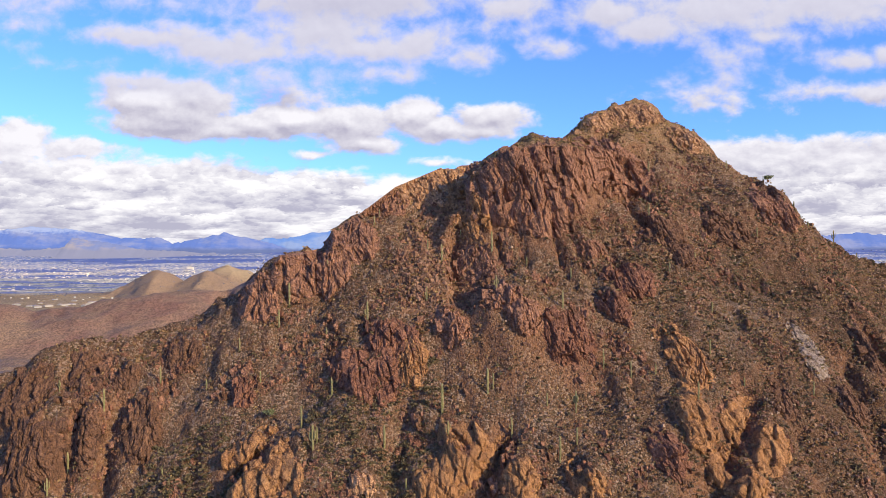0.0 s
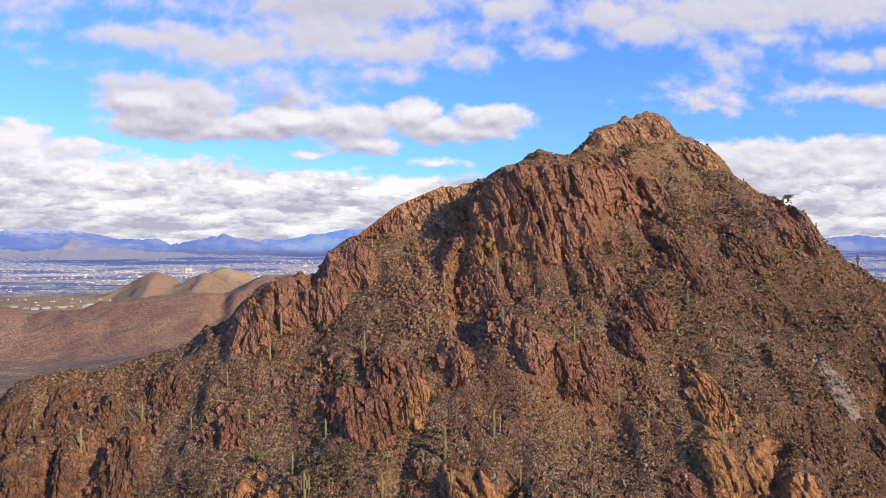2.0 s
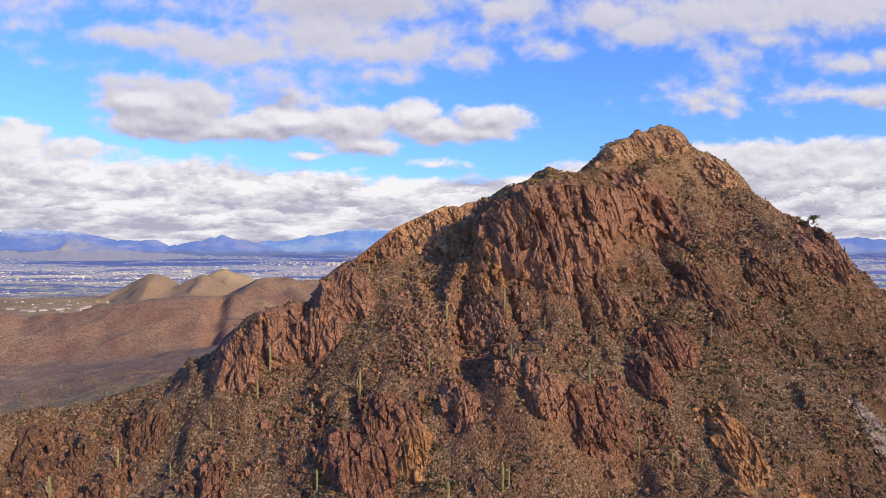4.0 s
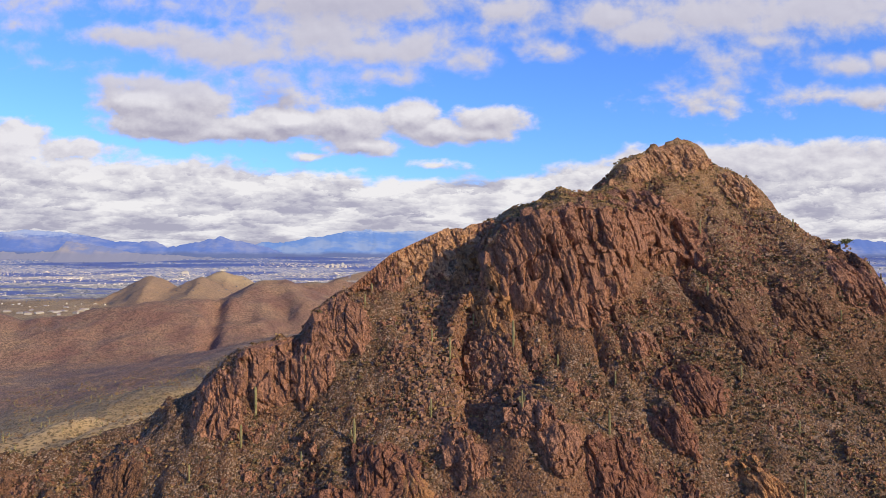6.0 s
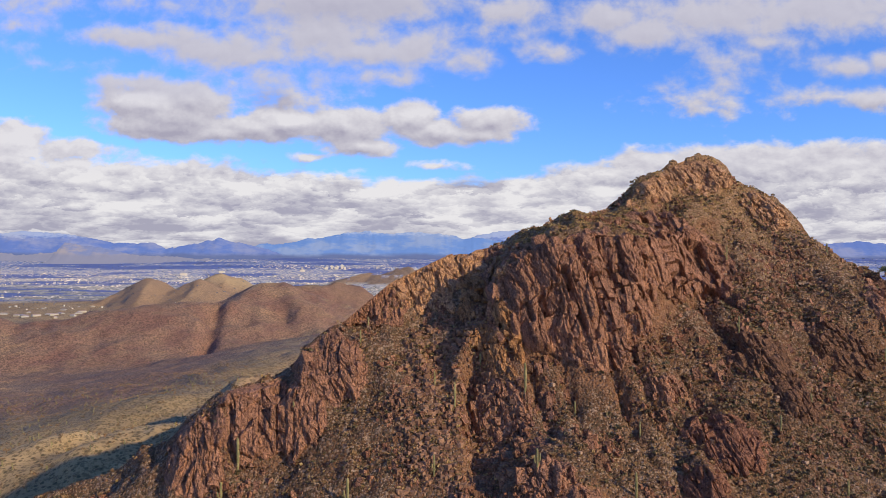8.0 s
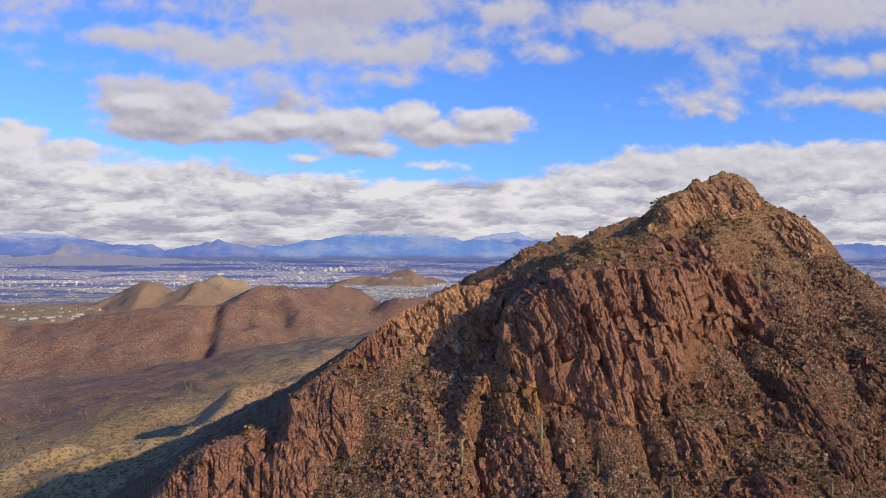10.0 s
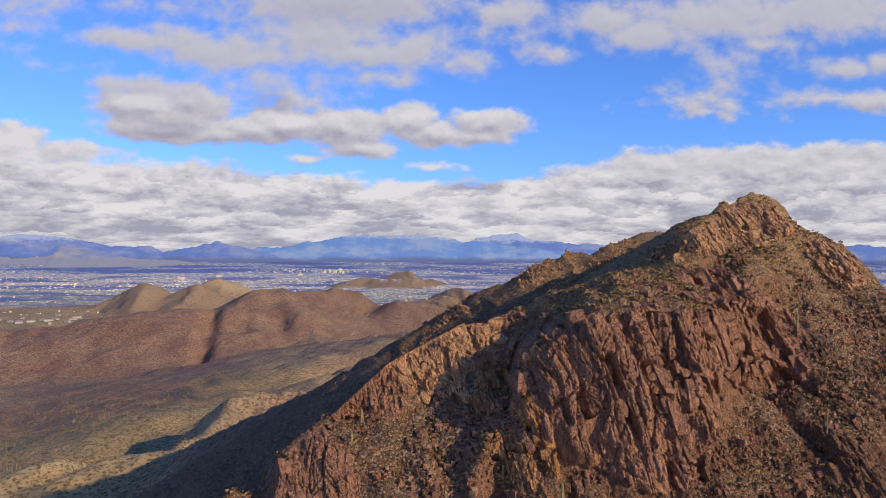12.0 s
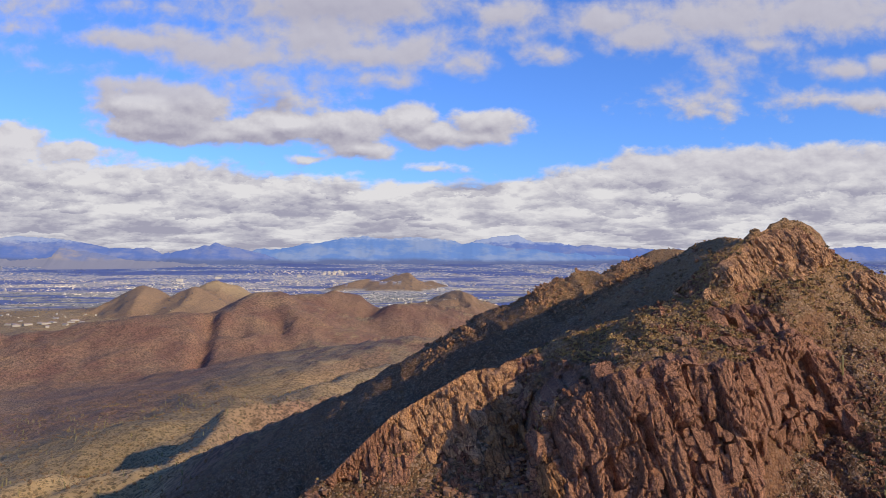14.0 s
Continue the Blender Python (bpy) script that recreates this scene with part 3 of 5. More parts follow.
def grain(x, y, seed=0):
    """Smooth value noise in -1..1."""
    ix, iy = np.floor(x).astype(np.int64), np.floor(y).astype(np.int64)
    fx, fy = x - ix, y - iy
    fx, fy = fx * fx * fx * (fx * (fx * 6 - 15) + 10), fy * fy * fy * (fy * (fy * 6 - 15) + 10)

    def at(a, b):
        h = (a * 374761393 + b * 668265263 + seed * 974634777) & 0xFFFFFFFF
        h = ((h ^ (h >> 13)) * 1274126177) & 0xFFFFFFFF
        return ((h ^ (h >> 16)) & 0xFFFF) / 32767.5 - 1

    low = at(ix, iy) * (1 - fx) + at(ix + 1, iy) * fx
    high = at(ix, iy + 1) * (1 - fx) + at(ix + 1, iy + 1) * fx
    return low * (1 - fy) + high * fy


def rough(x, y, size, octaves=4, seed=0, ridged=False):
    total, amp = 0, 1.0
    for n in range(octaves):
        g = grain(x / size + 17.3 * n, y / size - 9.1 * n, seed + n)
        total = total + amp * ((1 - 2 * np.abs(g)) if ridged else g)
        size, amp = size * 0.5, amp * 0.5
    return total


def roof(x, y, nodes, slope, cap=0.0):
    """A ridge: the height of its crest less slope times the way from it."""
    best = np.full(np.shape(x), -1e4)
    for (ax, ay, az), (bx, by, bz) in zip(nodes, nodes[1:]):
        dx, dy = bx - ax, by - ay
        k = np.clip(((x - ax) * dx + (y - ay) * dy) / (dx * dx + dy * dy), 0, 1)
        way = np.hypot(x - ax - k * dx, y - ay - k * dy)
        best = np.maximum(best, az + k * (bz - az) - slope * (np.sqrt(way * way + cap * cap) - cap))
    return best


def trough(x, y, nodes, width):
    """1 along a line of points, falling to 0 to either side of it."""
    best = np.full(np.shape(x), 1e4)
    for (ax, ay), (bx, by) in zip(nodes, nodes[1:]):
        dx, dy = bx - ax, by - ay
        k = np.clip(((x - ax) * dx + (y - ay) * dy) / (dx * dx + dy * dy), 0, 1)
        best = np.minimum(best, np.hypot(x - ax - k * dx, y - ay - k * dy))
    return np.exp(-((best / width) ** 2))


def soft_max(a, b, k):
    return np.maximum(a, b) + k * np.log1p(np.exp(-np.abs(a - b) / k))


CREST = np.array(CREST_WEST + CREST_EAST, float)


# The far edge of the grassy shelf behind the great crag's top: x, y, z.
REAR = np.array([(11, 212, 25.7), (20, 213, 29.2), (26, 218, 30.6), (36, 226, 33.8), (39.5, 226, 36.8), (44, 226, 40.6), (53.7, 231.5, 44.9)])


def rear_edge(x):
    yc, zc = np.interp(x, CREST[:, 0], CREST[:, 1]), np.interp(x, CREST[:, 0], CREST[:, 2])
    inside = (x > REAR[0, 0]) & (x < REAR[-1, 0])
    return np.where(inside, np.maximum(np.interp(x, REAR[:, 0], REAR[:, 1]), yc), yc), np.where(inside, np.interp(x, REAR[:, 0], REAR[:, 2]), zc)


ALONG = np.arange(-1000, 1000, 2.0)
DATUM = np.interp(ALONG, CREST[:, 0], CREST[:, 2]) - 0.85 * np.interp(ALONG, CREST[:, 0], CREST[:, 1])
BELL = np.exp(-((np.arange(-30, 31) * 2.0 / 16) ** 2))
EVEN = np.convolve(np.pad(DATUM, 30, mode="edge"), BELL / BELL.sum(), "valid")


def main_ridge(x, y):
    yc, zc = np.interp(x, CREST[:, 0], CREST[:, 1]), np.interp(x, CREST[:, 0], CREST[:, 2])
    d = yc - y
    back = np.interp(x, [-300, -100, 0, 30, 60, 90, 300], [0.45, 0.5, 0.62, 0.6, 0.7, 0.6, 0.4])
    even = np.interp(x, ALONG, EVEN)
    yr, zr = rear_edge(x)
    z = np.where(d > 0, even + 0.85 * y + (zc - 0.85 * yc - even) * np.exp(-np.maximum(d, 0) / 13), np.where(y < yr, zc + (zr - zc) * np.clip(-d / np.maximum(yr - yc, 0.1), 0, 1), zr - back * (y - yr)))
    # The great crag: a wall below a brow, with gentler ground between the brow and the crest.
    yb = np.interp(x, [0, 6, 13, 33, 40, 48, 56, 64], [194, 191, 189, 190, 198, 208, 216, 224])
    zb = np.interp(x, [0, 6, 9, 13, 33, 40, 48, 56, 64], [10, 13, 16.5, 20.5, 26, 28, 31, 34, 37])
    rising = np.clip((y - yb) / np.maximum(yc - yb, 4), 0, 1)
    # Towards the summit a grassy shelf lies between the brow and the top crag.
    rising = rising + np.clip((x - 38) / 8, 0, 1) * (np.interp(rising, [0, 0.62, 1], [0, 0.38, 1]) - rising)
    top = zb + (zc - zb) * rising
    wall = np.maximum(zb - 2.1 * (yb - y), zb - 16.5 - 0.84 * (yb - 8 - y))
    share = np.clip((x - np.clip(8.0 + 0.63 * (y - yb), 2.5, 8.0)) / 1.8, 0, 1) * np.clip((62 - x) / 12, 0, 1) * np.clip((y - yb + 30) / 20, 0, 1)
    for at_, deep in ((11.5, 2.6), (17.0, 2.0), (25.5, 3.4), (30.0, 2.2), (36.5, 2.8), (47.0, 3.0), (53.0, 2.6)):
        wall = wall - deep * np.exp(-(((x + 0.3 * (wall - 15) - at_) / 0.9) ** 2))
    z = np.where(d > 0, z + share * (np.where(y > yb, top, wall) - z), z)
    for sx, sy, r, h in SWELLS:
        z = z + h * np.exp(-((x - sx) ** 2 + (y - sy) ** 2) / r**2)
    return z


# Crags of the front face: x, z, half width, half height, tone of the rock.
UPPER_CRAGS = [(18.2, 17.0, 10.3, 10.0, 0), (29.5, 20.0, 8.2, 8.9, 0), (46.2, 23.6, 10.5, 8.2, 0), (8.4, 11.9, 4.8, 8.2, 1), (55.6, 41.3, 6.8, 4.0, 2), (45.6, 38.4, 4.6, 2.9, 2), (39.6, 34.6, 2.0, 1.7, 2), (61.5, 42.6, 4.6, 3.2, 2), (72.5, 33.5, 4.1, 4.3, 2), (-4.5, 17.9, 6.7, 4.7, 2), (-20.1, 4.5, 6.1, 5.7, 0), (-30.1, -3.5, 7.6, 5.5, 0), (-40.5, -8.5, 4.9, 4.7, 0), (86.1, 12.2, 5.5, 5.5, 0), (71.5, 7.1, 4.9, 4.2, 5), (54.1, 7.0, 5.4, 4.1, 5), (58.1, 1.0, 3.3, 3.9, 5), (25.4, 9.6, 7.3, 4.2, 0), (-13.0, 14.0, 5.8, 3.6, 0), (4.4, 21.6, 8.3, 2.1, 2), (15.4, 23.7, 4.8, 2.2, 0)]
MIDDLE_CRAGS = [(43.3, -3.9, 5.6, 4.1, 3), (38.3, -9.5, 3.3, 3.9, 3), (27.9, -15.8, 4.8, 5.1, 3), (-8.8, -16.2, 5.8, 3.5, 3), (-13.5, -22.2, 6.5, 4.7, 3), (-4.2, -20.1, 3.2, 4.5, 1), (4.0, -13.3, 3.5, 3.5, 0), (13.4, -7.0, 4.9, 3.3, 0), (18.8, -11.2, 3.4, 3.4, 0), (49.9, -18.9, 3.7, 5.6, 1), (36.5, 2.3, 3.9, 1.9, 0), (9.3, -2.1, 4.9, 4.6, 0), (-38.6, -26.2, 2.5, 2.5, 3), (68.0, -27.1, 2.7, 3.2, 5), (83.5, -28.7, 3.5, 3.9, 5), (94.2, -20.6, 3.0, 6.0, 5), (-23.2, -2.8, 3.7, 3.9, 0)]
LOWER_CRAGS = [(48.0, -28.4, 3.3, 4.9, 1), (41.4, -32.8, 3.1, 4.1, 3), (59.4, -31.8, 4.9, 5.1, 1), (52.8, -37.1, 4.6, 3.3, 1), (6.3, -33.7, 4.5, 4.5, 1), (1.3, -37.6, 4.4, 3.3, 1), (14.8, -36.6, 3.5, 4.1, 1), (-30.2, -37.6, 7.3, 4.9, 1), (-75.6, -25.0, 5.6, 4.3, 5), (-65.8, -25.2, 2.9, 2.7, 5), (-56.0, -21.0, 4.8, 3.3, 5), (-69.3, -34.6, 2.7, 5.2, 5), (-58.5, -33.8, 4.1, 5.9, 5), (-86.2, -29.4, 6.6, 5.9, 5), (-78.1, -38.1, 6.6, 6.4, 5), (26.4, -36.8, 2.8, 2.4, 1), (-11.9, -38.5, 2.3, 1.8, 2), (78.7, -19.3, 2.8, 4.9, 4), (88.5, 17.6, 3.6, 2.2, 5)]
CRAGS = UPPER_CRAGS + MIDDLE_CRAGS + LOWER_CRAGS


def crag_foot(x, z):
    y = np.arange(100, 240, 0.5)
    over = main_ridge(np.full(len(y), float(x)), y) >= z
    return float(y[np.argmax(over)]) if over.any() else 228.0


CRAG_FEET = [crag_foot(c[0], c[1]) for c in CRAGS]


def land(x, y):
    """The height of the ground, without its stones."""
    floor = np.interp(y, [-900, 60, 300, 600, 900, 1200, 1600, 2300, 2700, 3000, 4000, 4850, 5200], [-230, -200, -175, -170, -168, -196, -222, -195, -181, -168, -118, -21, 20])
    floor = floor + 0.02 * np.clip(x + 300, -1200, 1200) * np.clip((2000 - y) / 1500, 0, 1)
    far = floor + 3 * rough(x, y, 300, 4, 50) * np.clip((2600 - y) / 900, 0.05, 1)
    carve = np.clip(rough(x + 0.4 * y, y, 210, 4, 44, True) * 0.5 + 0.5, 0, 1)
    for nodes, slope, cap in ((RED_HILL_WEST, 0.34, 30), (RED_HILL_EAST, 0.40, 14), (HILL_RIB, 0.5, 6), (LIT_RIB, 0.52, 5), (SECOND_HILL, 0.44, 10), (SECOND_SPUR, 0.44, 6), (FAR_HILLS, 0.62, 1), (FAR_HILL_SPUR, 0.5, 1), (YELLOW_HILL, 0.55, 1), (BROWN_HILL, 0.6, 1), (BROWN_HILL_SPUR, 0.5, 1), (BUTTE, 0.46, 2), (EAST_HILLS, 0.38, 14),
                              (EAST_HILLS_LOW, 0.40, 12), (VALLEY_SPUR, 0.74, 2), (KNOLL, 0.42, 14), (FAN, 0.3, 20), (FAN_LOW, 0.16, 20), (EAST_SLOPE, 0.6, 8)):
        rise = roof(x, y, nodes, slope, cap) - floor
        worn = 0.0 if nodes in (FAN, FAN_LOW, VALLEY_SPUR, KNOLL) else 0.5
        far = soft_max(far, floor + rise * (1 - worn * (1 - carve) * np.clip(1.8 - rise / 75, 0, 1)), 4)
    for line, deep, width in RAVINES:
        far = far - deep * trough(x, y, line, width)
    behind = y - rear_edge(x)[0]
    far = far + (2.6 * rough(x, y, 70, 3, 55) + 3.2 * rough(x + 0.5 * y, y * 0.5, 60, 3, 58, True)) * np.clip((3300 - y) / 600, 0, 1)
    near = np.maximum(main_ridge(x, y), roof(x, y, BACK_SPUR, 0.62, 3) - 1.1 * np.maximum(0, 12 - behind) - 0.5 * np.maximum(0, x - 66))
    near = near + 1.2 * rough(x, y, 26, 3, 3) + 0.9 * rough(x + 0.3 * y, y * 0.6, 7, 3, 8, True)
    for line, deep, width in GULLIES:
        near = near - deep * trough(x, y, line, width)
    # Each crag stands out of the slope as a small buttress.
    for (cx, cz, rx, rz, _), cy in zip(CRAGS, CRAG_FEET):
        if rx < 8 and cz < np.interp(cx, CREST[:, 0], CREST[:, 2]) - 5:
            near = near + (0.6 + 0.20 * min(rx, rz)) * np.clip(1.15 - ((x - cx) / rx) ** 2 - ((y - cy - 0.5) / (rz / 0.8)) ** 2, 0, 1) ** 0.7
    return soft_max(far, near, 2)

# Saguaros: x, y, height.
SAGUAROS_WEST = [(-71.4, 151.0, 4.8), (-67.7, 158.7, 4.6), (-73.0, 146.2, 3.7), (-79.4, 163.7, 2.4), (-58.3, 164.8, 4.1), (-47.1, 160.4, 2.6), (-51.1, 146.2, 1.6), (-41.8, 166.5, 2.7), (-35.3, 158.1, 2.9), (-34.1, 170.2, 4.0), (-24.7, 146.3, 3.9), (-21.6, 140.9, 5.1), (-21.0, 141.8, 3.1), (-19.7, 151.4, 4.0), (-22.9, 165.5, 2.7), (-14.1, 165.4, 4.8), (-8.5, 140.4, 4.6), (2.0, 144.9, 5.8), (3.1, 139.2, 3.1), (10.7, 147.8, 5.0), (11.8, 148.3, 3.0), (14.7, 141.0, 3.6), (21.6, 144.3, 2.8), (27.1, 145.0, 4.0), (25.8, 136.3, 3.4), (22.5, 134.1, 4.4), (-4.2, 133.4, 1.9), (8.8, 136.4, 2.0), (33.8, 152.5, 3.9), (38.6, 149.9, 3.3)]
SAGUAROS_EAST = [(43.4, 150.1, 2.0), (49.5, 143.3, 3.7), (55.6, 154.9, 3.2), (61.1, 151.4, 2.0), (74.9, 151.9, 3.1), (103.6, 201.2, 3.5), (110.5, 202.9, 2.1), (92.9, 200.3, 1.9), (79.7, 212.1, 2.2), (89.7, 198.5, 1.3), (95.1, 197.2, 1.3), (-32.7, 174.6, 5.1), (-24.6, 178.5, 2.6), (-1.5, 180.7, 2.9), (1.8, 176.2, 4.1), (-1.4, 166.6, 3.4), (13.3, 177.6, 4.9), (13.2, 160.5, 3.5), (6.3, 184.3, 1.9), (26.8, 159.2, 4.1), (21.1, 175.7, 2.3), (52.2, 188.2, 3.4), (52.5, 171.9, 2.8), (30.5, 171.6, 3.1), (79.3, 190.2, 2.2), (60.0, 177.7, 2.3), (59.8, 165.8, 2.4), (57.7, 209.1, 3.8), (-14.8, 189.0, 2.1), (-14.0, 195.0, 1.7)]

# ---- building helpers ----


def part(name, bm, mat, parent=None, label="", smooth=False):
    """Links a bmesh as one mesh object, under a thing if one is given."""
    me = bpy.data.meshes.new(name)
    bm.to_mesh(me)
    bm.free()
    me.materials.append(mat)
    if smooth:
        me.shade_smooth()
    ob = new(name, me)
    ob.parent = parent
    return tagged(ob, label) if label else ob


def sheet(name, verts, faces, mat, flat=False):
    """A mesh object from arrays of points and of faces with equal numbers of corners."""
    me = bpy.data.meshes.new(name)
    n, k = faces.shape
    me.vertices.add(len(verts))
    me.vertices.foreach_set("co", np.ascontiguousarray(verts, np.float32).ravel())
    me.loops.add(n * k)
    me.loops.foreach_set("vertex_index", np.ascontiguousarray(faces, np.int32).ravel())
    me.polygons.add(n)
    me.polygons.foreach_set("loop_start", np.arange(0, n * k, k, dtype=np.int32))
    me.update(calc_edges=True)
    if flat:
        me.shade_flat()
    me.materials.append(mat)
    return new(name, me)


dice = np.random.default_rng(7)


# ---- the ground: one sheet from the near slope to the horizon ----
def spread(lo, hi, step, grow, near, far):
    """Even steps from lo to hi, then ever wider ones down to near and up to far."""
    middle = np.arange(lo, hi, step)
    out_hi, out_lo, s = [middle[-1]], [lo], step
    while out_hi[-1] < far:
        s *= grow
        out_hi.append(out_hi[-1] + s)
    s = step
    while out_lo[-1] > near:
        s *= grow
        out_lo.append(out_lo[-1] - s)
    return np.r_[out_lo[:0:-1], middle, out_hi[1:]]


def crag_mask(x, z, y):
    m = np.zeros(np.shape(x))
    for cx, cz, rx, rz, _ in CRAGS:
        m = np.maximum(m, np.clip(1.5 * (1.1 - np.hypot((x - cx) / rx, (z - cz) / rz)), 0, 1))
    return m * (y < 243)


def cells(a, b, seed):
    """Cellular noise: the height of the nearest cell in -1..1, and how far its border is."""
    ia, ib = np.floor(a).astype(np.int64), np.floor(b).astype(np.int64)
    first, second, value = np.full(np.shape(a), 9.0), np.full(np.shape(a), 9.0), np.zeros(np.shape(a))
    for da in (-1, 0, 1):
        for db in (-1, 0, 1):
            ca, cb = ia + da, ib + db
            h = ((ca * 73856093) ^ (cb * 19349663) ^ (seed * 83492791)) & 0x7FFFFFFF
            h = ((h ^ (h >> 11)) * 1103515245) & 0x7FFFFFFF
            pa, pb, pv = (h & 1023) / 1023, ((h >> 10) & 1023) / 1023, ((h >> 20) & 1023) / 511.5 - 1
            far = np.hypot(ca + pa - a, cb + pb - b)
            nearer = far < first
            second = np.where(nearer, first, np.minimum(second, far))
            value = np.where(nearer, pv, value)
            first = np.where(nearer, far, first)
    return value, second - first


def facets(a, b, seed):
    """Broken rock: in each cell a plane of its own height and tilt; also how far the cell's border is."""
    ia, ib = np.floor(a).astype(np.int64), np.floor(b).astype(np.int64)
    first, second, value = np.full(np.shape(a), 9.0), np.full(np.shape(a), 9.0), np.zeros(np.shape(a))
    for da in (-1, 0, 1):
        for db in (-1, 0, 1):
            ca, cb = ia + da, ib + db
            h = ((ca * 73856093) ^ (cb * 19349663) ^ (seed * 83492791)) & 0x7FFFFFFF
            h = ((h ^ (h >> 11)) * 1103515245) & 0x7FFFFFFF
            pa, pb, pv = (h & 1023) / 1023, ((h >> 10) & 1023) / 1023, ((h >> 20) & 1023) / 511.5 - 1
            ta, tb = ((h >> 5) & 255) / 127.5 - 1, ((h >> 14) & 255) / 127.5 - 1
            oa, ob = a - ca - pa, b - cb - pb
            far = np.abs(oa) * 0.8 + np.abs(ob) * 0.55 + 0.25 * np.hypot(oa, ob)
            nearer = far < first
            second = np.where(nearer, first, np.minimum(second, far))
            value = np.where(nearer, pv + (0.75 * ta - 0.6) * oa + 0.7 * tb * ob, value)
            first = np.where(nearer, far, first)
    return value, second - first


def build_ground():
    gx = spread(-104, 126, 0.84, 1.045, -4600, 4600)
    gy = np.r_[spread(128, 240, 0.60, 1.06, -900, 240)[:-1], spread(240, 345, 1.2, 1.014, 240, 5150)]
    gx = np.unique(np.round(np.r_[gx, np.arange(-1240, -720, 14.0), np.arange(-590, -490, 8.0), np.arange(-460, -80, 18.0)], 2))
    gy = np.unique(np.round(np.r_[gy, np.arange(2600, 3120, 14.0), np.arange(3720, 3880, 16.0)], 2))
    x, y = np.meshgrid(gx, gy)
    z = land(x, y)
    close = np.clip((300 - y) / 40, 0, 1) * np.clip((175 - np.abs(x - 10)) / 40, 0, 1)
    mask = crag_mask(x, z, y)
    # Joints: leaning columns in the crags, broken ledges on the open slope.
    lean = x + 0.35 * z
    column, _ = cells(lean / 1.9 + 0.3 * grain(x / 3, z / 3, 5), (z + 0.2 * x) / 4.2, 3)
    block, _ = cells(lean / 0.9, (z + 0.3 * y) / 1.5, 11)
    proud = mask * (-0.35 + 0.3 * column + 0.2 * block)
    proud = proud + (1 - mask) * close * (0.28 * block * (grain(x / 9, y / 9, 21) > -0.2) + 0.35 * rough(x, y, 3.0, 3, 31))
    dzdy, dzdx = np.gradient(z, gy, gx)
    length = np.sqrt(1 + dzdx**2 + dzdy**2)
    verts = np.stack([x - proud * dzdx / length, y - proud * dzdy / length, z + proud / length], -1).reshape(-1, 3)
    ny, nx = x.shape
    index = np.arange(nx * ny).reshape(ny, nx)
    faces = np.stack([index[:-1, :-1], index[:-1, 1:], index[1:, 1:], index[1:, :-1]], -1).reshape(-1, 4)
    ob = sheet("ground", verts, faces, GROUND)
    steep = np.clip((length - 1.45) / 0.5, 0, 1)
    hill = np.clip((np.hypot(dzdx, dzdy) - 0.16) / 0.12, 0, 1) * np.clip((y - 1150) / 250, 0, 1) * np.clip((3000 - y) / 500, 0.6, 1)
    hill = np.maximum(hill, 0.2 * np.clip((y - 1150 - 120 * grain(x / 260, y / 260, 71)) / 220, 0, 1) * np.clip((2300 - y) / 300, 0, 1))
    hill = np.maximum(hill, 0.8 * np.clip((y - 850 - 90 * grain(x / 200, y / 200, 72)) / 200, 0, 1) * np.clip((-270 - x) / 120, 0, 1) * np.clip((2300 - y) / 300, 0, 1))
    hill = np.maximum(hill, np.clip((np.hypot(dzdx, dzdy) - 0.3) / 0.2, 0, 1) * (y < 800) * np.clip((x + 190) / 60, 0, 1))
    plain = np.clip((y - 2820 - 200 * grain(x / 420, y / 420, 77)) / 120, 0, 1) * (1 - np.clip((np.hypot(dzdx, dzdy) - 0.13) / 0.06, 0, 1))
    # One mask marks the lower east slope, where dim light is painted in.
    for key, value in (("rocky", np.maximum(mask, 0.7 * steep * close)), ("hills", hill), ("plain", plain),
                       ("dusky", 0.7 * np.clip((x - 30) / 45, 0, 1) * np.clip((22 - z) / 26, 0, 1) * (y < 243)), ("pale", np.exp(-(((x - 68) / 13) ** 2) - ((z + 13) / 5.5) ** 2) * (y < 243))):
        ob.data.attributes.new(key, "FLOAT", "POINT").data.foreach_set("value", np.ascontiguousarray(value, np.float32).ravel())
    return tagged(ob, "reddish brown desert mountain slope above a wide valley", "ground", kind="structure")


build_ground()


FACE_X, FACE_Y = np.arange(-112, 132, 0.5), np.arange(100, 242, 0.5)
FACE_Z = land(*np.meshgrid(FACE_X, FACE_Y))


def face_y(x, z):
    """The y at which the front face reaches the heights z, for arrays; where it never does, the crest's y."""
    kx = np.clip((np.asarray(x, float) - FACE_X[0]) * 2, 0, len(FACE_X) - 2)
    k = np.floor(kx).astype(int)
    column = FACE_Z[:, k] * (1 - (kx - k)) + FACE_Z[:, k + 1] * (kx - k)
    over = column >= z
    n = np.where(over.any(0), np.argmax(over, 0), np.argmax(column, 0))
    low, high = column[np.maximum(n - 1, 0), np.arange(len(k))], column[n, np.arange(len(k))]
    part_ = np.clip((z - low) / np.maximum(high - low, 0.05), 0, 1)
    return FACE_Y[np.maximum(n - 1, 0)] + 0.5 * part_, over.any(0)


def on_face(x, z):
    y, there = face_y(np.array([x]), np.array([z]))
    return float(y[0]) if there[0] else None


def height_at(x, y):
    return float(land(np.array([float(x)]), np.array([float(y)]))[0])


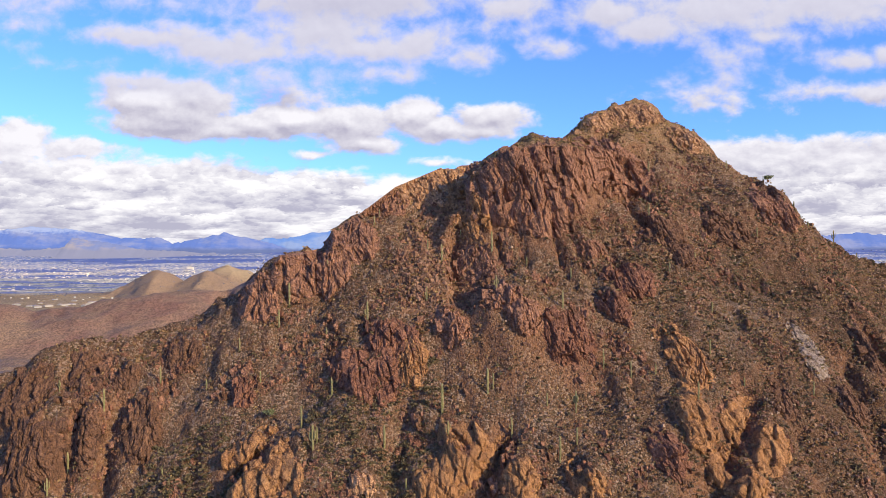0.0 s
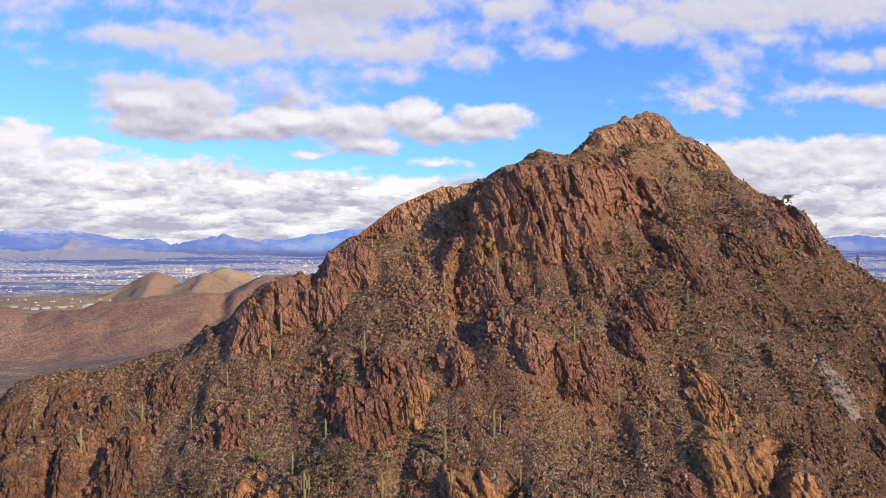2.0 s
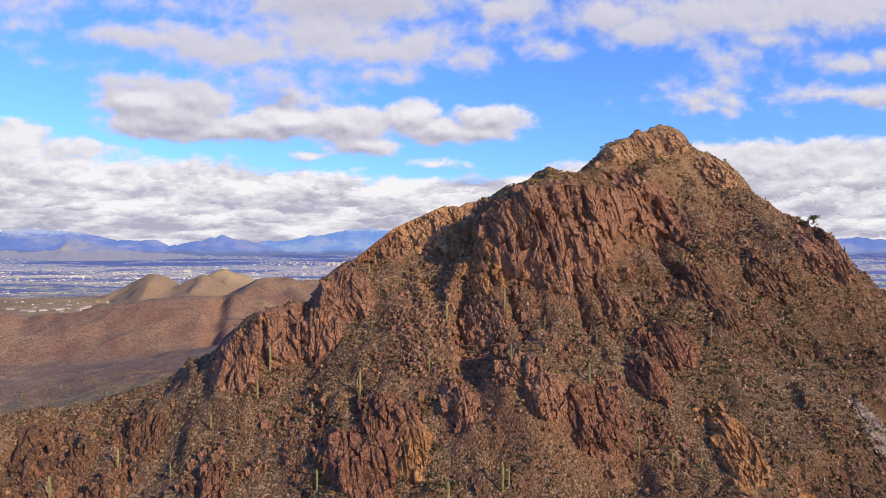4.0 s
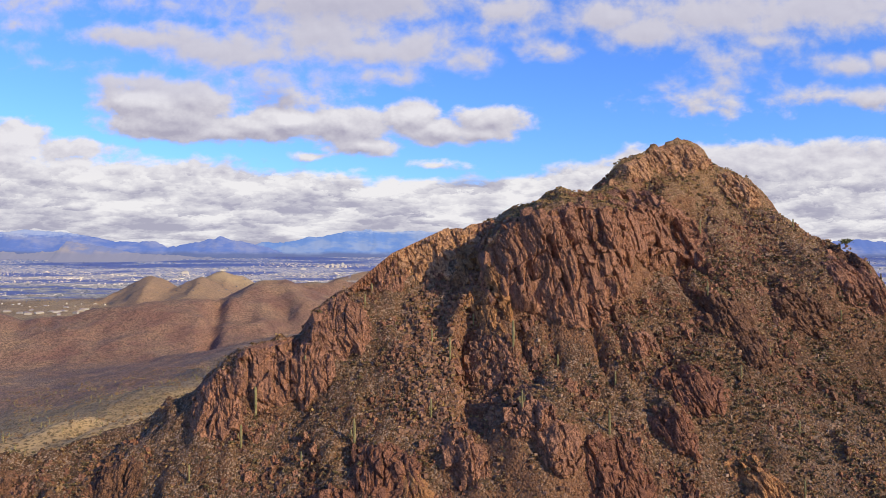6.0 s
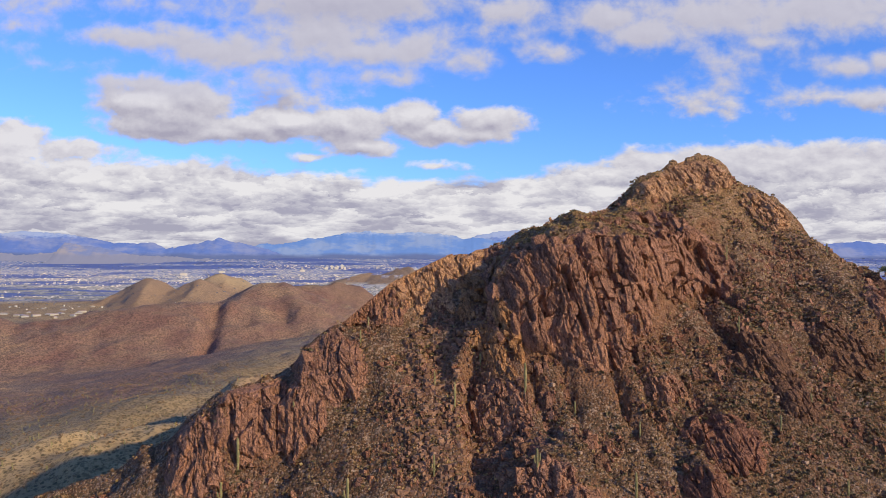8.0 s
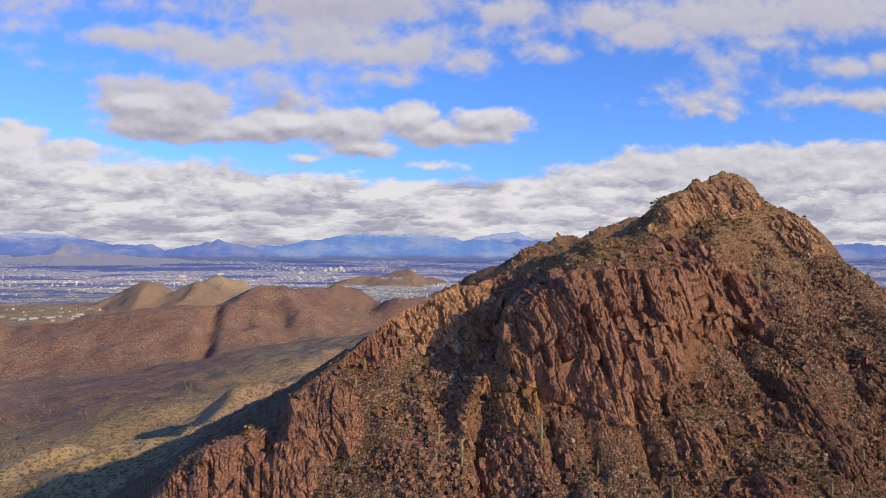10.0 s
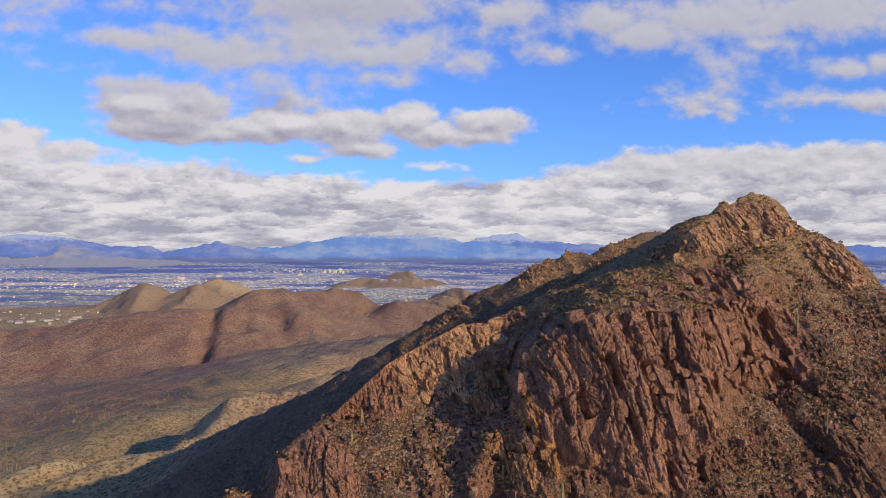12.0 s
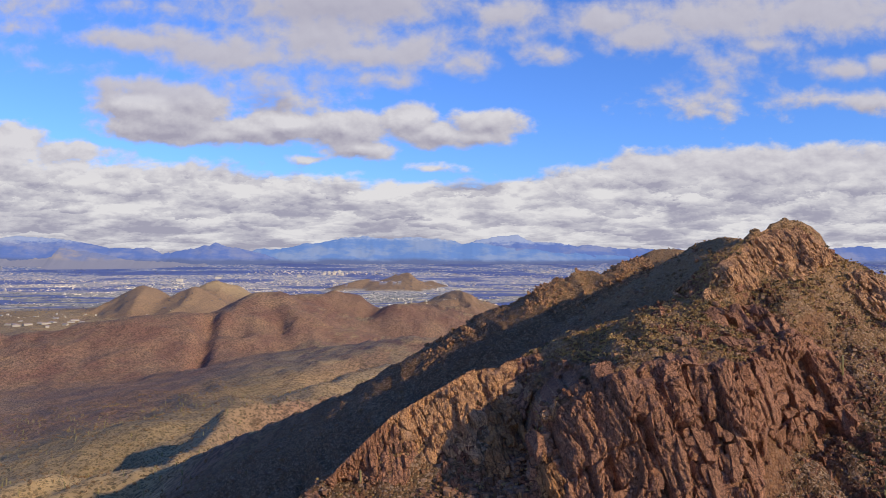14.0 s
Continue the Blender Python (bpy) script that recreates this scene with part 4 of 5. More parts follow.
# ---- rock outcrops ----
def cut_block(seed, cuts, flat):
    """An angular stone: a block with its corners and edges split off."""
    rng = random.Random(seed)
    bm = bmesh.new()
    bmesh.ops.create_cube(bm, size=2)
    for v in bm.verts:
        v.co = Vector(c * rng.uniform(0.75, 1.1) for c in v.co)
    for _ in range(cuts):
        way = Vector((rng.gauss(0, 1), rng.gauss(0, 1) * flat, rng.gauss(0, 0.9))).normalized()
        at = way * rng.uniform(0.78, 1.12)
        out = bmesh.ops.bisect_plane(bm, geom=bm.verts[:] + bm.edges[:] + bm.faces[:], plane_co=at, plane_no=way, clear_outer=True)
        rim = [e for e in out["geom_cut"] if isinstance(e, bmesh.types.BMEdge)]
        if rim:
            bmesh.ops.contextual_create(bm, geom=rim)
    bmesh.ops.recalc_face_normals(bm, faces=bm.faces)
    return bm


def stone_mesh(name, seed, cuts, mat, flat=1.0, rounded=False):
    bm = cut_block(seed, cuts, flat)
    if rounded:
        bmesh.ops.bevel(bm, geom=bm.edges[:], offset=0.14, segments=2, profile=0.6, affect="EDGES", clamp_overlap=True)
    me = bpy.data.meshes.new(name)
    bm.to_mesh(me)
    bm.free()
    me.materials.append(mat)
    if rounded:
        me.shade_smooth()
    return me


SLABS = [[stone_mesh("slab", 40 + 10 * tone + n, 8, ROCKS[tone]) for n in range(9)] for tone in range(6)]
ROUNDED = {tone: [stone_mesh("boulder", 140 + n, 8, ROCKS[tone], rounded=True) for n in range(6)] for tone in (1, 2)}
TONES = ("dark reddish brown", "rusty orange", "sunlit tan", "deep red", "pale grey", "weathered umber")


def chance(a, b, seed):
    """An even random number in 0..1 for each pair of whole numbers."""
    h = ((a * 73856093) ^ (b * 19349663) ^ (seed * 83492791)) & 0x7FFFFFFF
    h = ((h ^ (h >> 11)) * 1103515245) & 0x7FFFFFFF
    h = ((h ^ (h >> 15)) * 668265263) & 0x7FFFFFFF
    return ((h >> 7) & 0xFFFF) / 65535


def jointed(u, w, wide, tall, seed, oblique=1.0):
    """Slabs between near-parallel joints, broken across: a plane for each slab, and the way in metres to its nearest joint."""
    s = u / wide
    i = np.floor(s).astype(np.int64)
    c = np.where(s - i < 0.75 * chance(i, i * 0, seed), i - 1, i)
    left, right = c + 0.75 * chance(c, c * 0, seed), c + 1 + 0.75 * chance(c + 1, c * 0, seed)
    t = w / tall + 9 * chance(c, c * 0, seed + 1) + oblique * (chance(c, c * 0, seed + 2) - 0.5) * 1.6 * (s - c) * wide / tall
    j = np.floor(t).astype(np.int64)
    r = np.where(t - j < 0.75 * chance(c, j, seed + 3), j - 1, j)
    low, high = r + 0.75 * chance(c, r, seed + 3), r + 1 + 0.75 * chance(c, r + 1, seed + 3)
    across, up = s - (left + right) / 2, t - (low + high) / 2
    value = 2 * chance(c, r, seed + 4) - 1 + 1.1 * (chance(c, r, seed + 5) - 0.55) * across + 1.1 * (chance(c, r, seed + 6) - 0.5) * up
    edge = np.minimum(np.minimum(s - left, right - s) * wide, np.minimum(t - low, high - t) * tall)
    return value, edge


# Clefts and alcoves of the great crag: x, foot, head, half width, depth.
CLEFTS = [(21.9, 11.5, 20.7, 0.55, 2.6), (27.2, 13.0, 20.0, 1.3, 2.4), (43.5, 16.5, 25.4, 0.8, 3.0), (46.0, 14.5, 22.0, 0.7, 2.6), (48.6, 19.0, 26.0, 0.9, 3.2), (52.0, 18.0, 25.5, 1.0, 3.0), (14.0, 12.5, 18.5, 0.45, 1.8),
          (17.6, 9.0, 16.0, 0.5, 1.8), (33.6, 9.0, 15.5, 0.8, 2.2), (37.0, 11.5, 17.0, 0.6, 2.0), (71.3, 31.0, 36.0, 1.2, 2.4), (11.0, 4.0, 12.0, 0.5, 2.0), (31.0, 15.0, 22.0, 0.45, 1.6)]


def rock_body(crag, number, lean, soft):
    """The solid mass of an outcrop: a face that bulges from the slope, split along leaning joints."""
    cx, cz, rx, rz, tone = crag
    great = rx > 7.5
    step = 0.16
    u, w = np.meshgrid(np.arange(-1.18 * rx, 1.18 * rx, step), np.arange(-1.18 * rz, 1.18 * rz, step))
    x, z = cx + u - lean * w, cz + w
    shape = x.shape
    top = np.interp(x.ravel(), CREST[:, 0], CREST[:, 2])
    zz = np.minimum(z.ravel(), top - 0.2)
    y, _ = face_y(x.ravel(), zz)
    run = 0.5 * (face_y(x.ravel(), np.minimum(zz + 1, top - 0.2))[0] - face_y(x.ravel(), zz - 1)[0]).reshape(shape)
    y, z = y.reshape(shape), zz.reshape(shape)
    ring = np.hypot(u / rx, w / rz) + 0.22 * rough(u + 31 * number, w, 0.5 * min(rx, rz), 3, 200 + number)
    dome = np.clip(1.12 - ring, -0.25, 1)
    p, q = u + 1.1 * grain(u / 6.5, w / 7.0, number), w + 0.7 * grain(u / 4.5 + 9, w / 5.0, number)
    if soft:
        big, edge = facets(p / 3.0, q / 4.2, 3 + number)
        mid, edge_2 = facets(p / 1.35 + 5, q / 1.8, 90 + number)
        rise = 0.4 * big - 0.7 * np.exp(-edge / 0.05) + 0.22 * mid - 0.3 * np.exp(-edge_2 / 0.05) + 0.12 * rough(p, q, 0.7, 3, 70 + number)
    else:
        huge, edge_0 = jointed(p, q, 5.2 if great else 3.4, 10.0 if great else 6.0, 3 + number, 1.6)
        big, edge = jointed(p, q, 2.6 if great else 1.9, 3.5 if great else 2.4, 40 + number, 2.2)
        mid, edge_2 = jointed(p, q, 1.1, 1.45, 90 + number, 2.4)
        small, _ = jointed(p, q, 0.45, 0.7, 170 + number, 2.4)
        rise = (1.0 if great else 0.42) * huge - 0.5 * np.exp(-edge_0 / 0.14) + (0.62 if great else 0.4) * big - 0.34 * np.exp(-edge / 0.10) + 0.25 * mid - 0.2 * np.exp(-edge_2 / 0.07) + 0.10 * small
        rise = rise + 0.10 * rough(p, q, 0.9, 2, 70 + number)
    out = (min(2.2, 0.10 * min(rx, rz) + (1.3 if soft else 0.55))) * np.sqrt(np.clip(dome * (5.0 if great else 1.4), 0, 1)) - 0.9 * (dome < 0) + rise * np.clip(dome * 4, 0, 1)
    under = (top - 0.2).reshape(shape) - (cz + w)
    out = out * (0.25 if tone == 4 else 1.0) * np.clip(0.1 + under / 1.8, 0, 1) - 1.2 * (under < -0.3)
    if not soft:
        for at_, foot, head, wide, deep in CLEFTS:
            out = out - deep * np.exp(-(((x + 0.3 * (z - (foot + head) / 2) - at_) / wide) ** 4)) * np.clip((z - foot + 1) / 1.5, 0, 1) * np.clip((head + 0.4 - z) / 0.8, 0, 1)
    # Where the face lies back into a shelf the rock goes under the soil.
    bare = np.clip((2.3 - run) / 0.9, 0, 1)
    out = out * bare - 0.8 * (1 - bare)
    verts = np.stack([x + 0.05 * out, y - 0.88 * out, z + 0.42 * out], -1).reshape(-1, 3)
    ny, nx = shape
    index = np.arange(nx * ny).reshape(ny, nx)
    faces = np.stack([index[:-1, :-1], index[:-1, 1:], index[1:, 1:], index[1:, :-1]], -1).reshape(-1, 4)
    used = (dome > -0.12) & (under > -0.8)
    keep = (used[:-1, :-1] | used[:-1, 1:] | used[1:, 1:] | used[1:, :-1]).ravel()
    faces = faces[keep]
    order, flat_ = np.unique(faces, return_inverse=True)
    return verts[order], flat_.reshape(faces.shape)


def outcrop(crag, number):
    """A crag of close-set leaning slabs, each a little more or less proud of the face than the next."""
    cx, cz, rx, rz, tone = crag
    base = on_face(cx, cz) or 233.0
    rng = random.Random(900 + number)
    soft = tone == 1 and cz < -25
    thing = new("rock_outcrop")
    thing.location = (cx, base, cz)
    kind = "rounded, cracked" if soft else "jointed, slab-sided"
    tagged(thing, f"{TONES[tone]} {kind} rock outcrop on the slope", "rock outcrop", "outcrops on the mountainside")
    back = Matrix.Translation(thing.location).inverted()
    lean = rng.gauss(0.24 + 0.2 * max(0.0, min(1.0, (cx - 30) / 25)) * (cz > 15), 0.04)
    whole = min(1.0, 0.55 + rx / 16)
    verts, faces = rock_body(crag, number, lean, soft)
    body = sheet("rock_body", verts - np.array(thing.location), faces, ROCKS[tone], not soft)
    body.parent = thing
    for size, missing, lift in ((1.6, 0.8, 0.6), (0.8, 0.8, 0.5)) if soft else ((1.7, 0.45, 0.75), (0.9, 0.55, 0.75)) if rx > 7.5 else ((1.35 * whole, 0.62, 0.5), (0.7 * whole, 0.66, 0.5)):
        a = -rx
        while a < rx:
            wide = size * rng.uniform(0.7, 1.7)
            dz = -rz - rng.uniform(0, 2) * size
            while dz < rz:
                tall = size * (rng.uniform(0.9, 1.6) if soft else rng.uniform(1.2, 3.0))
                tall = min(tall, 1.2 * rz)
                mid_a, mid_z = a + wide / 2, dz + tall / 2
                dz += tall * 0.95
                if math.hypot(mid_a / rx, mid_z / rz) > rng.uniform(0.75, 1.12) or rng.random() < missing or tone == 4:
                    continue
                x, z = cx + mid_a - lean * mid_z, cz + mid_z
                y, up = on_face(x, z), on_face(x, z + 2)
                if y is None:
                    continue
                z -= max(0, z + 0.62 * tall - float(np.interp(x, CREST[:, 0], CREST[:, 2])))
                steep = min(0.9, max(0.15, ((up or y + 1.2) - y) / 2))
                along = Vector((-lean + rng.gauss(0, 0.10), steep + rng.gauss(0, 0.09), 1)).normalized()
                out = Vector((rng.gauss(0.06, 0.24), -1, 0.6 * steep)).normalized()
                side = along.cross(-out).normalized() * -1
                depth = along.cross(side).normalized()
                turn = Matrix((side, depth, along)).transposed()
                if turn.determinant() < 0:
                    turn = Matrix((side, -depth, along)).transposed()
                thick = size * rng.uniform(0.7, 1.1)
                proud = lift + rng.uniform(-0.1, 0.42) * size
                middle = Vector((x, y, z)) - out * (thick - proud)
                ob = new("boulder" if soft else "slab", rng.choice(ROUNDED[tone] if soft else SLABS[tone]))
                ob.parent = thing
                ob.matrix_basis = back @ Matrix.LocRotScale(middle, turn.to_quaternion(), (wide * 0.52, thick, tall * 0.52))
            a += wide * 0.97
    return thing


for n, crag in enumerate(CRAGS):
    outcrop(crag, n)


# ---- loose stones and brush on the slope ----
def slope_points(count, box, seed, keep=None):
    rng = np.random.default_rng(seed)
    x, y = rng.uniform(box[0], box[1], count), rng.uniform(box[2], box[3], count)
    z = land(x, y)
    use = np.ones(count, bool) if keep is None else keep(x, y, z, rng)
    return x[use], y[use], z[use], rng


def scatter(name, protos, places, sizes, rng, mat, label, category, squash=(0.8, 1.2), turning=(0.0, 2 * np.pi)):
    """Joins many turned and scaled copies of small forms into one mesh."""
    verts, faces, start = [], [], 0
    pick = rng.integers(0, len(protos), len(places))
    for n, (v, f) in enumerate(protos):
        own = places[pick == n]
        size = sizes[pick == n]
        if not len(own):
            continue
        turn = rng.uniform(*turning, len(own))
        c, s = np.cos(turn)[:, None], np.sin(turn)[:, None]
        tall = rng.uniform(*squash, len(own))[:, None]
        x = v[None, :, 0] * c - v[None, :, 1] * s
        y = v[None, :, 0] * s + v[None, :, 1] * c
        p = np.stack([x, y, v[None, :, 2] * tall], -1) * size[:, None, None] + own[:, None, :]
        verts.append(p.reshape(-1, 3))
        faces.append((f[None] + start + len(v) * np.arange(len(own))[:, None, None]).reshape(-1, 3))
        start += p.shape[0] * p.shape[1]
    ob = sheet(name, np.concatenate(verts), np.concatenate(faces), mat, True)
    return tagged(ob, label, category, kind="stuff")


def pebble(seed):
    bm = cut_block(seed, 1, 1.0)
    bmesh.ops.triangulate(bm, faces=bm.faces)
    bm.verts.index_update()
    v, f = np.array([q.co[:] for q in bm.verts]), np.array([[q.index for q in p.verts] for p in bm.faces])
    bm.free()
    return v * (0.5, 0.45, 0.36), f


def leaning(seed):
    """A small rib of rock: a few leaning blocks one above the other."""
    rng = random.Random(seed)
    verts, faces = [], []
    for n in range(rng.choice((2, 3, 4))):
        bm = cut_block(seed * 7 + n, 2 if n == 0 else 1, 1.0)
        bmesh.ops.triangulate(bm, faces=bm.faces)
        bm.verts.index_update()
        turn = Euler((-0.35 + rng.gauss(0, 0.15), -0.28 + rng.gauss(0, 0.12), rng.gauss(0, 0.3))).to_matrix()
        big = rng.uniform(0.5, 1.0) if n else 1.0
        at = Vector((rng.gauss(0, 0.55), 0.5 * n - 0.3 + rng.gauss(0, 0.2), 0.42 * n - 0.4 + rng.gauss(0, 0.12)))
        start = len(verts)
        verts += [(at + turn @ Vector((q.co.x * 0.5, q.co.y * 0.55, q.co.z * 0.85)) * big)[:] for q in bm.verts]
        faces += [[start + q.index for q in p.verts] for p in bm.faces]
        bm.free()
    return np.array(verts), np.array(faces)


def tuft(seed, blades, spread_, up):
    """A low bush: many small leaf blades that stand out of one foot."""
    rng = np.random.default_rng(seed)
    v, f = [], []
    for n in range(blades):
        way = rng.normal(0, 1, 3) * (1, 1, 0.7)
        way[2] = abs(way[2]) + up
        way /= np.linalg.norm(way)
        root = way * rng.uniform(0.05, 0.45) * (spread_, spread_, 0.8)
        tip = way * rng.uniform(0.6, 1.0) * (spread_, spread_, 0.8)
        side = np.cross(way, rng.normal(0, 1, 3))
        side *= rng.uniform(0.13, 0.26) / np.linalg.norm(side)
        k = len(v)
        v += [root - side * 0.6, root + side * 0.6, tip + side, tip - side]
        f += [[k, k + 1, k + 2], [k, k + 2, k + 3]]
    return np.array(v), np.array(f)


def open_ground(x, y, z, rng):
    return (rng.random(len(x)) > 0.80 * crag_mask(x, z, y)) & (z > -62)


def patchy(x, y, z, rng):
    return open_ground(x, y, z, rng) & (rng.random(len(x)) < 0.55 + 0.55 * grain(x / 11, y / 11, 60))


FACE = (-112, 130, 118, 240)
BACK = (-150, 100, 190, 480)


def ledges(x, y, z, rng):
    off = np.abs(y - np.interp(x, CREST[:, 0], CREST[:, 1]))
    return (z > -60) & (off > 2 + 3 * rng.random(len(x))) & (rng.random(len(x)) < 0.15 + 1.1 * grain(x / 8, y / 8, 63))


for count, seed, tone, least, most, fewer, what in ((24000, 12, 3, 0.2, 0.75, 2.2, "small jointed rock ledges breaking through the slope"), (7000, 13, 0, 0.4, 1.25, 2.4, "brown jointed rock ribs breaking through the slope"),
                                                    (5000, 14, 5, 0.4, 1.1, 2.4, "dark weathered rock ribs breaking through the slope")):
    px, py, pz, rng = slope_points(count, FACE, seed, ledges)
    size = least + (most - least) * rng.random(len(px)) ** fewer
    scatter("rock_ledges", [leaning(340 + 10 * tone + n) for n in range(8)], np.stack([px, py, pz - 0.2 * size], -1), size, rng, ROCKS[tone], what, "rock ledges", turning=(-0.5, 0.5))
px, py, pz, rng = slope_points(8500, FACE, 1, open_ground)
scatter("loose_stones", [pebble(300 + n) for n in range(7)], np.stack([px, py, pz + 0.1], -1), 0.16 + 0.6 * rng.random(len(px)) ** 4, rng, STONES, "loose reddish brown stones strewn over the slope", "stones")
px, py, pz, rng = slope_points(4500, FACE, 2, patchy)
scatter("pale_stones", [pebble(320 + n) for n in range(5)], np.stack([px, py, pz + 0.1], -1), 0.15 + 0.5 * rng.random(len(px)) ** 3, rng, PALE_STONES, "pale weathered boulders strewn over the slope", "stones")
px, py, pz, rng = slope_points(30000, FACE, 3, lambda x, y, z, r: patchy(x, y, z, r) & ((z < 10) | (r.random(len(x)) < 0.35)))
scatter("dry_brush", [tuft(n, 11, 1.0, 0.35) for n in range(6)], np.stack([px, py, pz + 0.05], -1), 0.30 + 0.46 * rng.random(len(px)) ** 2, rng, SCRUB, "dry grey-brown desert brush on the slope", "brush")
px, py, pz, rng = slope_points(10000, FACE, 4, lambda x, y, z, r: patchy(x, y, z, r) & ((z < 8) | (r.random(len(x)) < 0.3)))
scatter("green_brush", [tuft(20 + n, 16, 1.0, 0.4) for n in range(5)], np.stack([px, py, pz + 0.05], -1), 0.3 + 0.5 * rng.random(len(px)) ** 2, rng, GREEN, "dull green desert bushes on the slope", "brush")
px, py, pz, rng = slope_points(15000, (44, 126, 118, 214), 23, lambda x, y, z, r: open_ground(x, y, z, r) & (z < 2 + 16 * (x > 52)) & (r.random(len(x)) < 0.6 + 0.6 * grain(x / 6, y / 6, 66)))
scatter("low_brush", [tuft(100 + n, 9, 1.0, 0.35) for n in range(5)], np.stack([px, py, pz + 0.05], -1), 0.28 + 0.6 * rng.random(len(px)) ** 2, rng, GREEN, "low dull green and brown brush covering the gully slopes", "brush")
EAST_SIDE = (54, 126, 118, 214)
px, py, pz, rng = slope_points(6500, EAST_SIDE, 26, patchy)
scatter("pale_stones", [pebble(330 + n) for n in range(5)], np.stack([px, py, pz + 0.1], -1), 0.15 + 0.5 * rng.random(len(px)) ** 3, rng, PALE_STONES, "pale weathered boulders strewn over the eastern slope", "stones")
px, py, pz, rng = slope_points(7000, EAST_SIDE, 27, lambda x, y, z, r: open_ground(x, y, z, r) & (r.random(len(x)) < 0.5 + 0.5 * grain(x / 7, y / 7, 68)))
scatter("dry_grass", [tuft(140 + n, 10, 0.8, 0.9) for n in range(4)], np.stack([px, py, pz], -1), 0.25 + 0.35 * rng.random(len(px)), rng, STRAW, "straw-coloured grass over the eastern slope", "grass")
px, py, pz, rng = slope_points(9000, EAST_SIDE, 28, open_ground)
scatter("loose_stones", [pebble(370 + n) for n in range(6)], np.stack([px, py, pz + 0.1], -1), 0.18 + 0.55 * rng.random(len(px)) ** 3, rng, STONES, "loose brown stones strewn over the eastern slope", "stones")
# Rubble under the prow of the great crag, and the growth on the shelf above it.
px, py, pz, rng = slope_points(2600, (-7, 12, 164, 194), 31)
scatter("rubble", [pebble(380 + n) for n in range(7)], np.stack([px, py, pz + 0.12], -1), 0.25 + 0.8 * rng.random(len(px)) ** 2.5, rng, STONES, "broken brown rubble below the prow of the crag", "stones")
px, py, pz, rng = slope_points(900, (-7, 12, 164, 194), 32)
scatter("dry_grass", [tuft(150 + n, 12, 0.8, 0.7) for n in range(4)], np.stack([px, py, pz], -1), 0.25 + 0.4 * rng.random(len(px)), rng, STRAW, "straw-coloured grass among the rubble", "grass")


def shelf(x, y, z, rng):
    return (z > 26) & (y < np.interp(x, CREST[:, 0], CREST[:, 1])) & (rng.random(len(x)) > 0.9 * crag_mask(x, z, y)) & (rng.random(len(x)) < 0.55 + 0.7 * grain(x / 5, y / 5, 69))


px, py, pz, rng = slope_points(1900, (12, 74, 192, 234), 33, shelf)
scatter("green_brush", [tuft(160 + n, 16, 1.0, 0.4) for n in range(5)], np.stack([px, py, pz + 0.05], -1), 0.25 + 0.5 * rng.random(len(px)) ** 2, rng, GREEN, "olive green bushes on the shelf below the summit", "brush")
px, py, pz, rng = slope_points(11000, (12, 74, 192, 234), 34, shelf)
scatter("dry_grass", [tuft(170 + n, 12, 0.8, 0.9) for n in range(4)], np.stack([px, py, pz], -1), 0.22 + 0.35 * rng.random(len(px)), rng, STRAW, "golden dry grass on the shelf below the summit", "grass")
px, py, pz, rng = slope_points(1300, (12, 74, 192, 234), 35, shelf)
scatter("shelf_stones", [pebble(390 + n) for n in range(6)], np.stack([px, py, pz + 0.1], -1), 0.2 + 0.6 * rng.random(len(px)) ** 4, rng, STONES, "brown blocks lying on the shelf below the summit", "stones")
for box, seed in (((-24, 2, 118, 156), 24), ((-56, -34, 118, 152), 25)):
    px, py, pz, rng = slope_points(2600, box, seed, lambda x, y, z, r: open_ground(x, y, z, r) & (r.random(len(x)) < 0.5 + 0.6 * grain(x / 6, y / 6, 67)))
    scatter("gully_brush", [tuft(120 + n, 14, 1.0, 0.4) for n in range(5)], np.stack([px, py, pz + 0.05], -1), 0.35 + 0.6 * rng.random(len(px)) ** 2, rng, GREEN, "thick dull green brush in the hollow of the slope", "brush")
px, py, pz, rng = slope_points(12000, FACE, 5, lambda x, y, z, r: open_ground(x, y, z, r) & (r.random(len(x)) < 0.35 + 0.03 * np.clip(z, 0, 40)))
scatter("dry_grass", [tuft(40 + n, 14, 0.6, 1.1) for n in range(4)], np.stack([px, py, pz], -1), 0.25 + 0.35 * rng.random(len(px)), rng, STRAW, "straw-coloured grass tufts between the rocks", "grass")
px, py, pz, rng = slope_points(19000, (-12, 66, 196, 246), 19, lambda x, y, z, r: (y > np.interp(x, CREST[:, 0], CREST[:, 1]) - 7 * r.random(len(x))) & (y < rear_edge(x)[0] + 4 * r.random(len(x))))
scatter("crest_grass", [tuft(50 + n, 12, 0.7, 0.9) for n in range(4)], np.stack([px, py, pz], -1), 0.16 + 0.28 * rng.random(len(px)), rng, STRAW, "golden dry grass along the crest", "grass")
px, py, pz, rng = slope_points(2600, (-8, 62, 316, 348), 17, lambda x, y, z, r: r.random(len(x)) < 0.5 + grain(x / 9, y / 9, 64))
scatter("back_ledges", [leaning(380 + n) for n in range(8)], np.stack([px, py, pz - 0.2], -1), 0.3 + 0.5 * rng.random(len(px)) ** 2, rng, ROCKS[2], "tan blocky rock ledges on the back ridge", "rock ledges")
px, py, pz, rng = slope_points(3000, BACK, 16, open_ground)
scatter("far_side_stones", [pebble(360 + n) for n in range(5)], np.stack([px, py, pz + 0.1], -1), 0.3 + 0.8 * rng.random(len(px)) ** 3, rng, STONES, "loose stones on the shaded back slope", "stones")
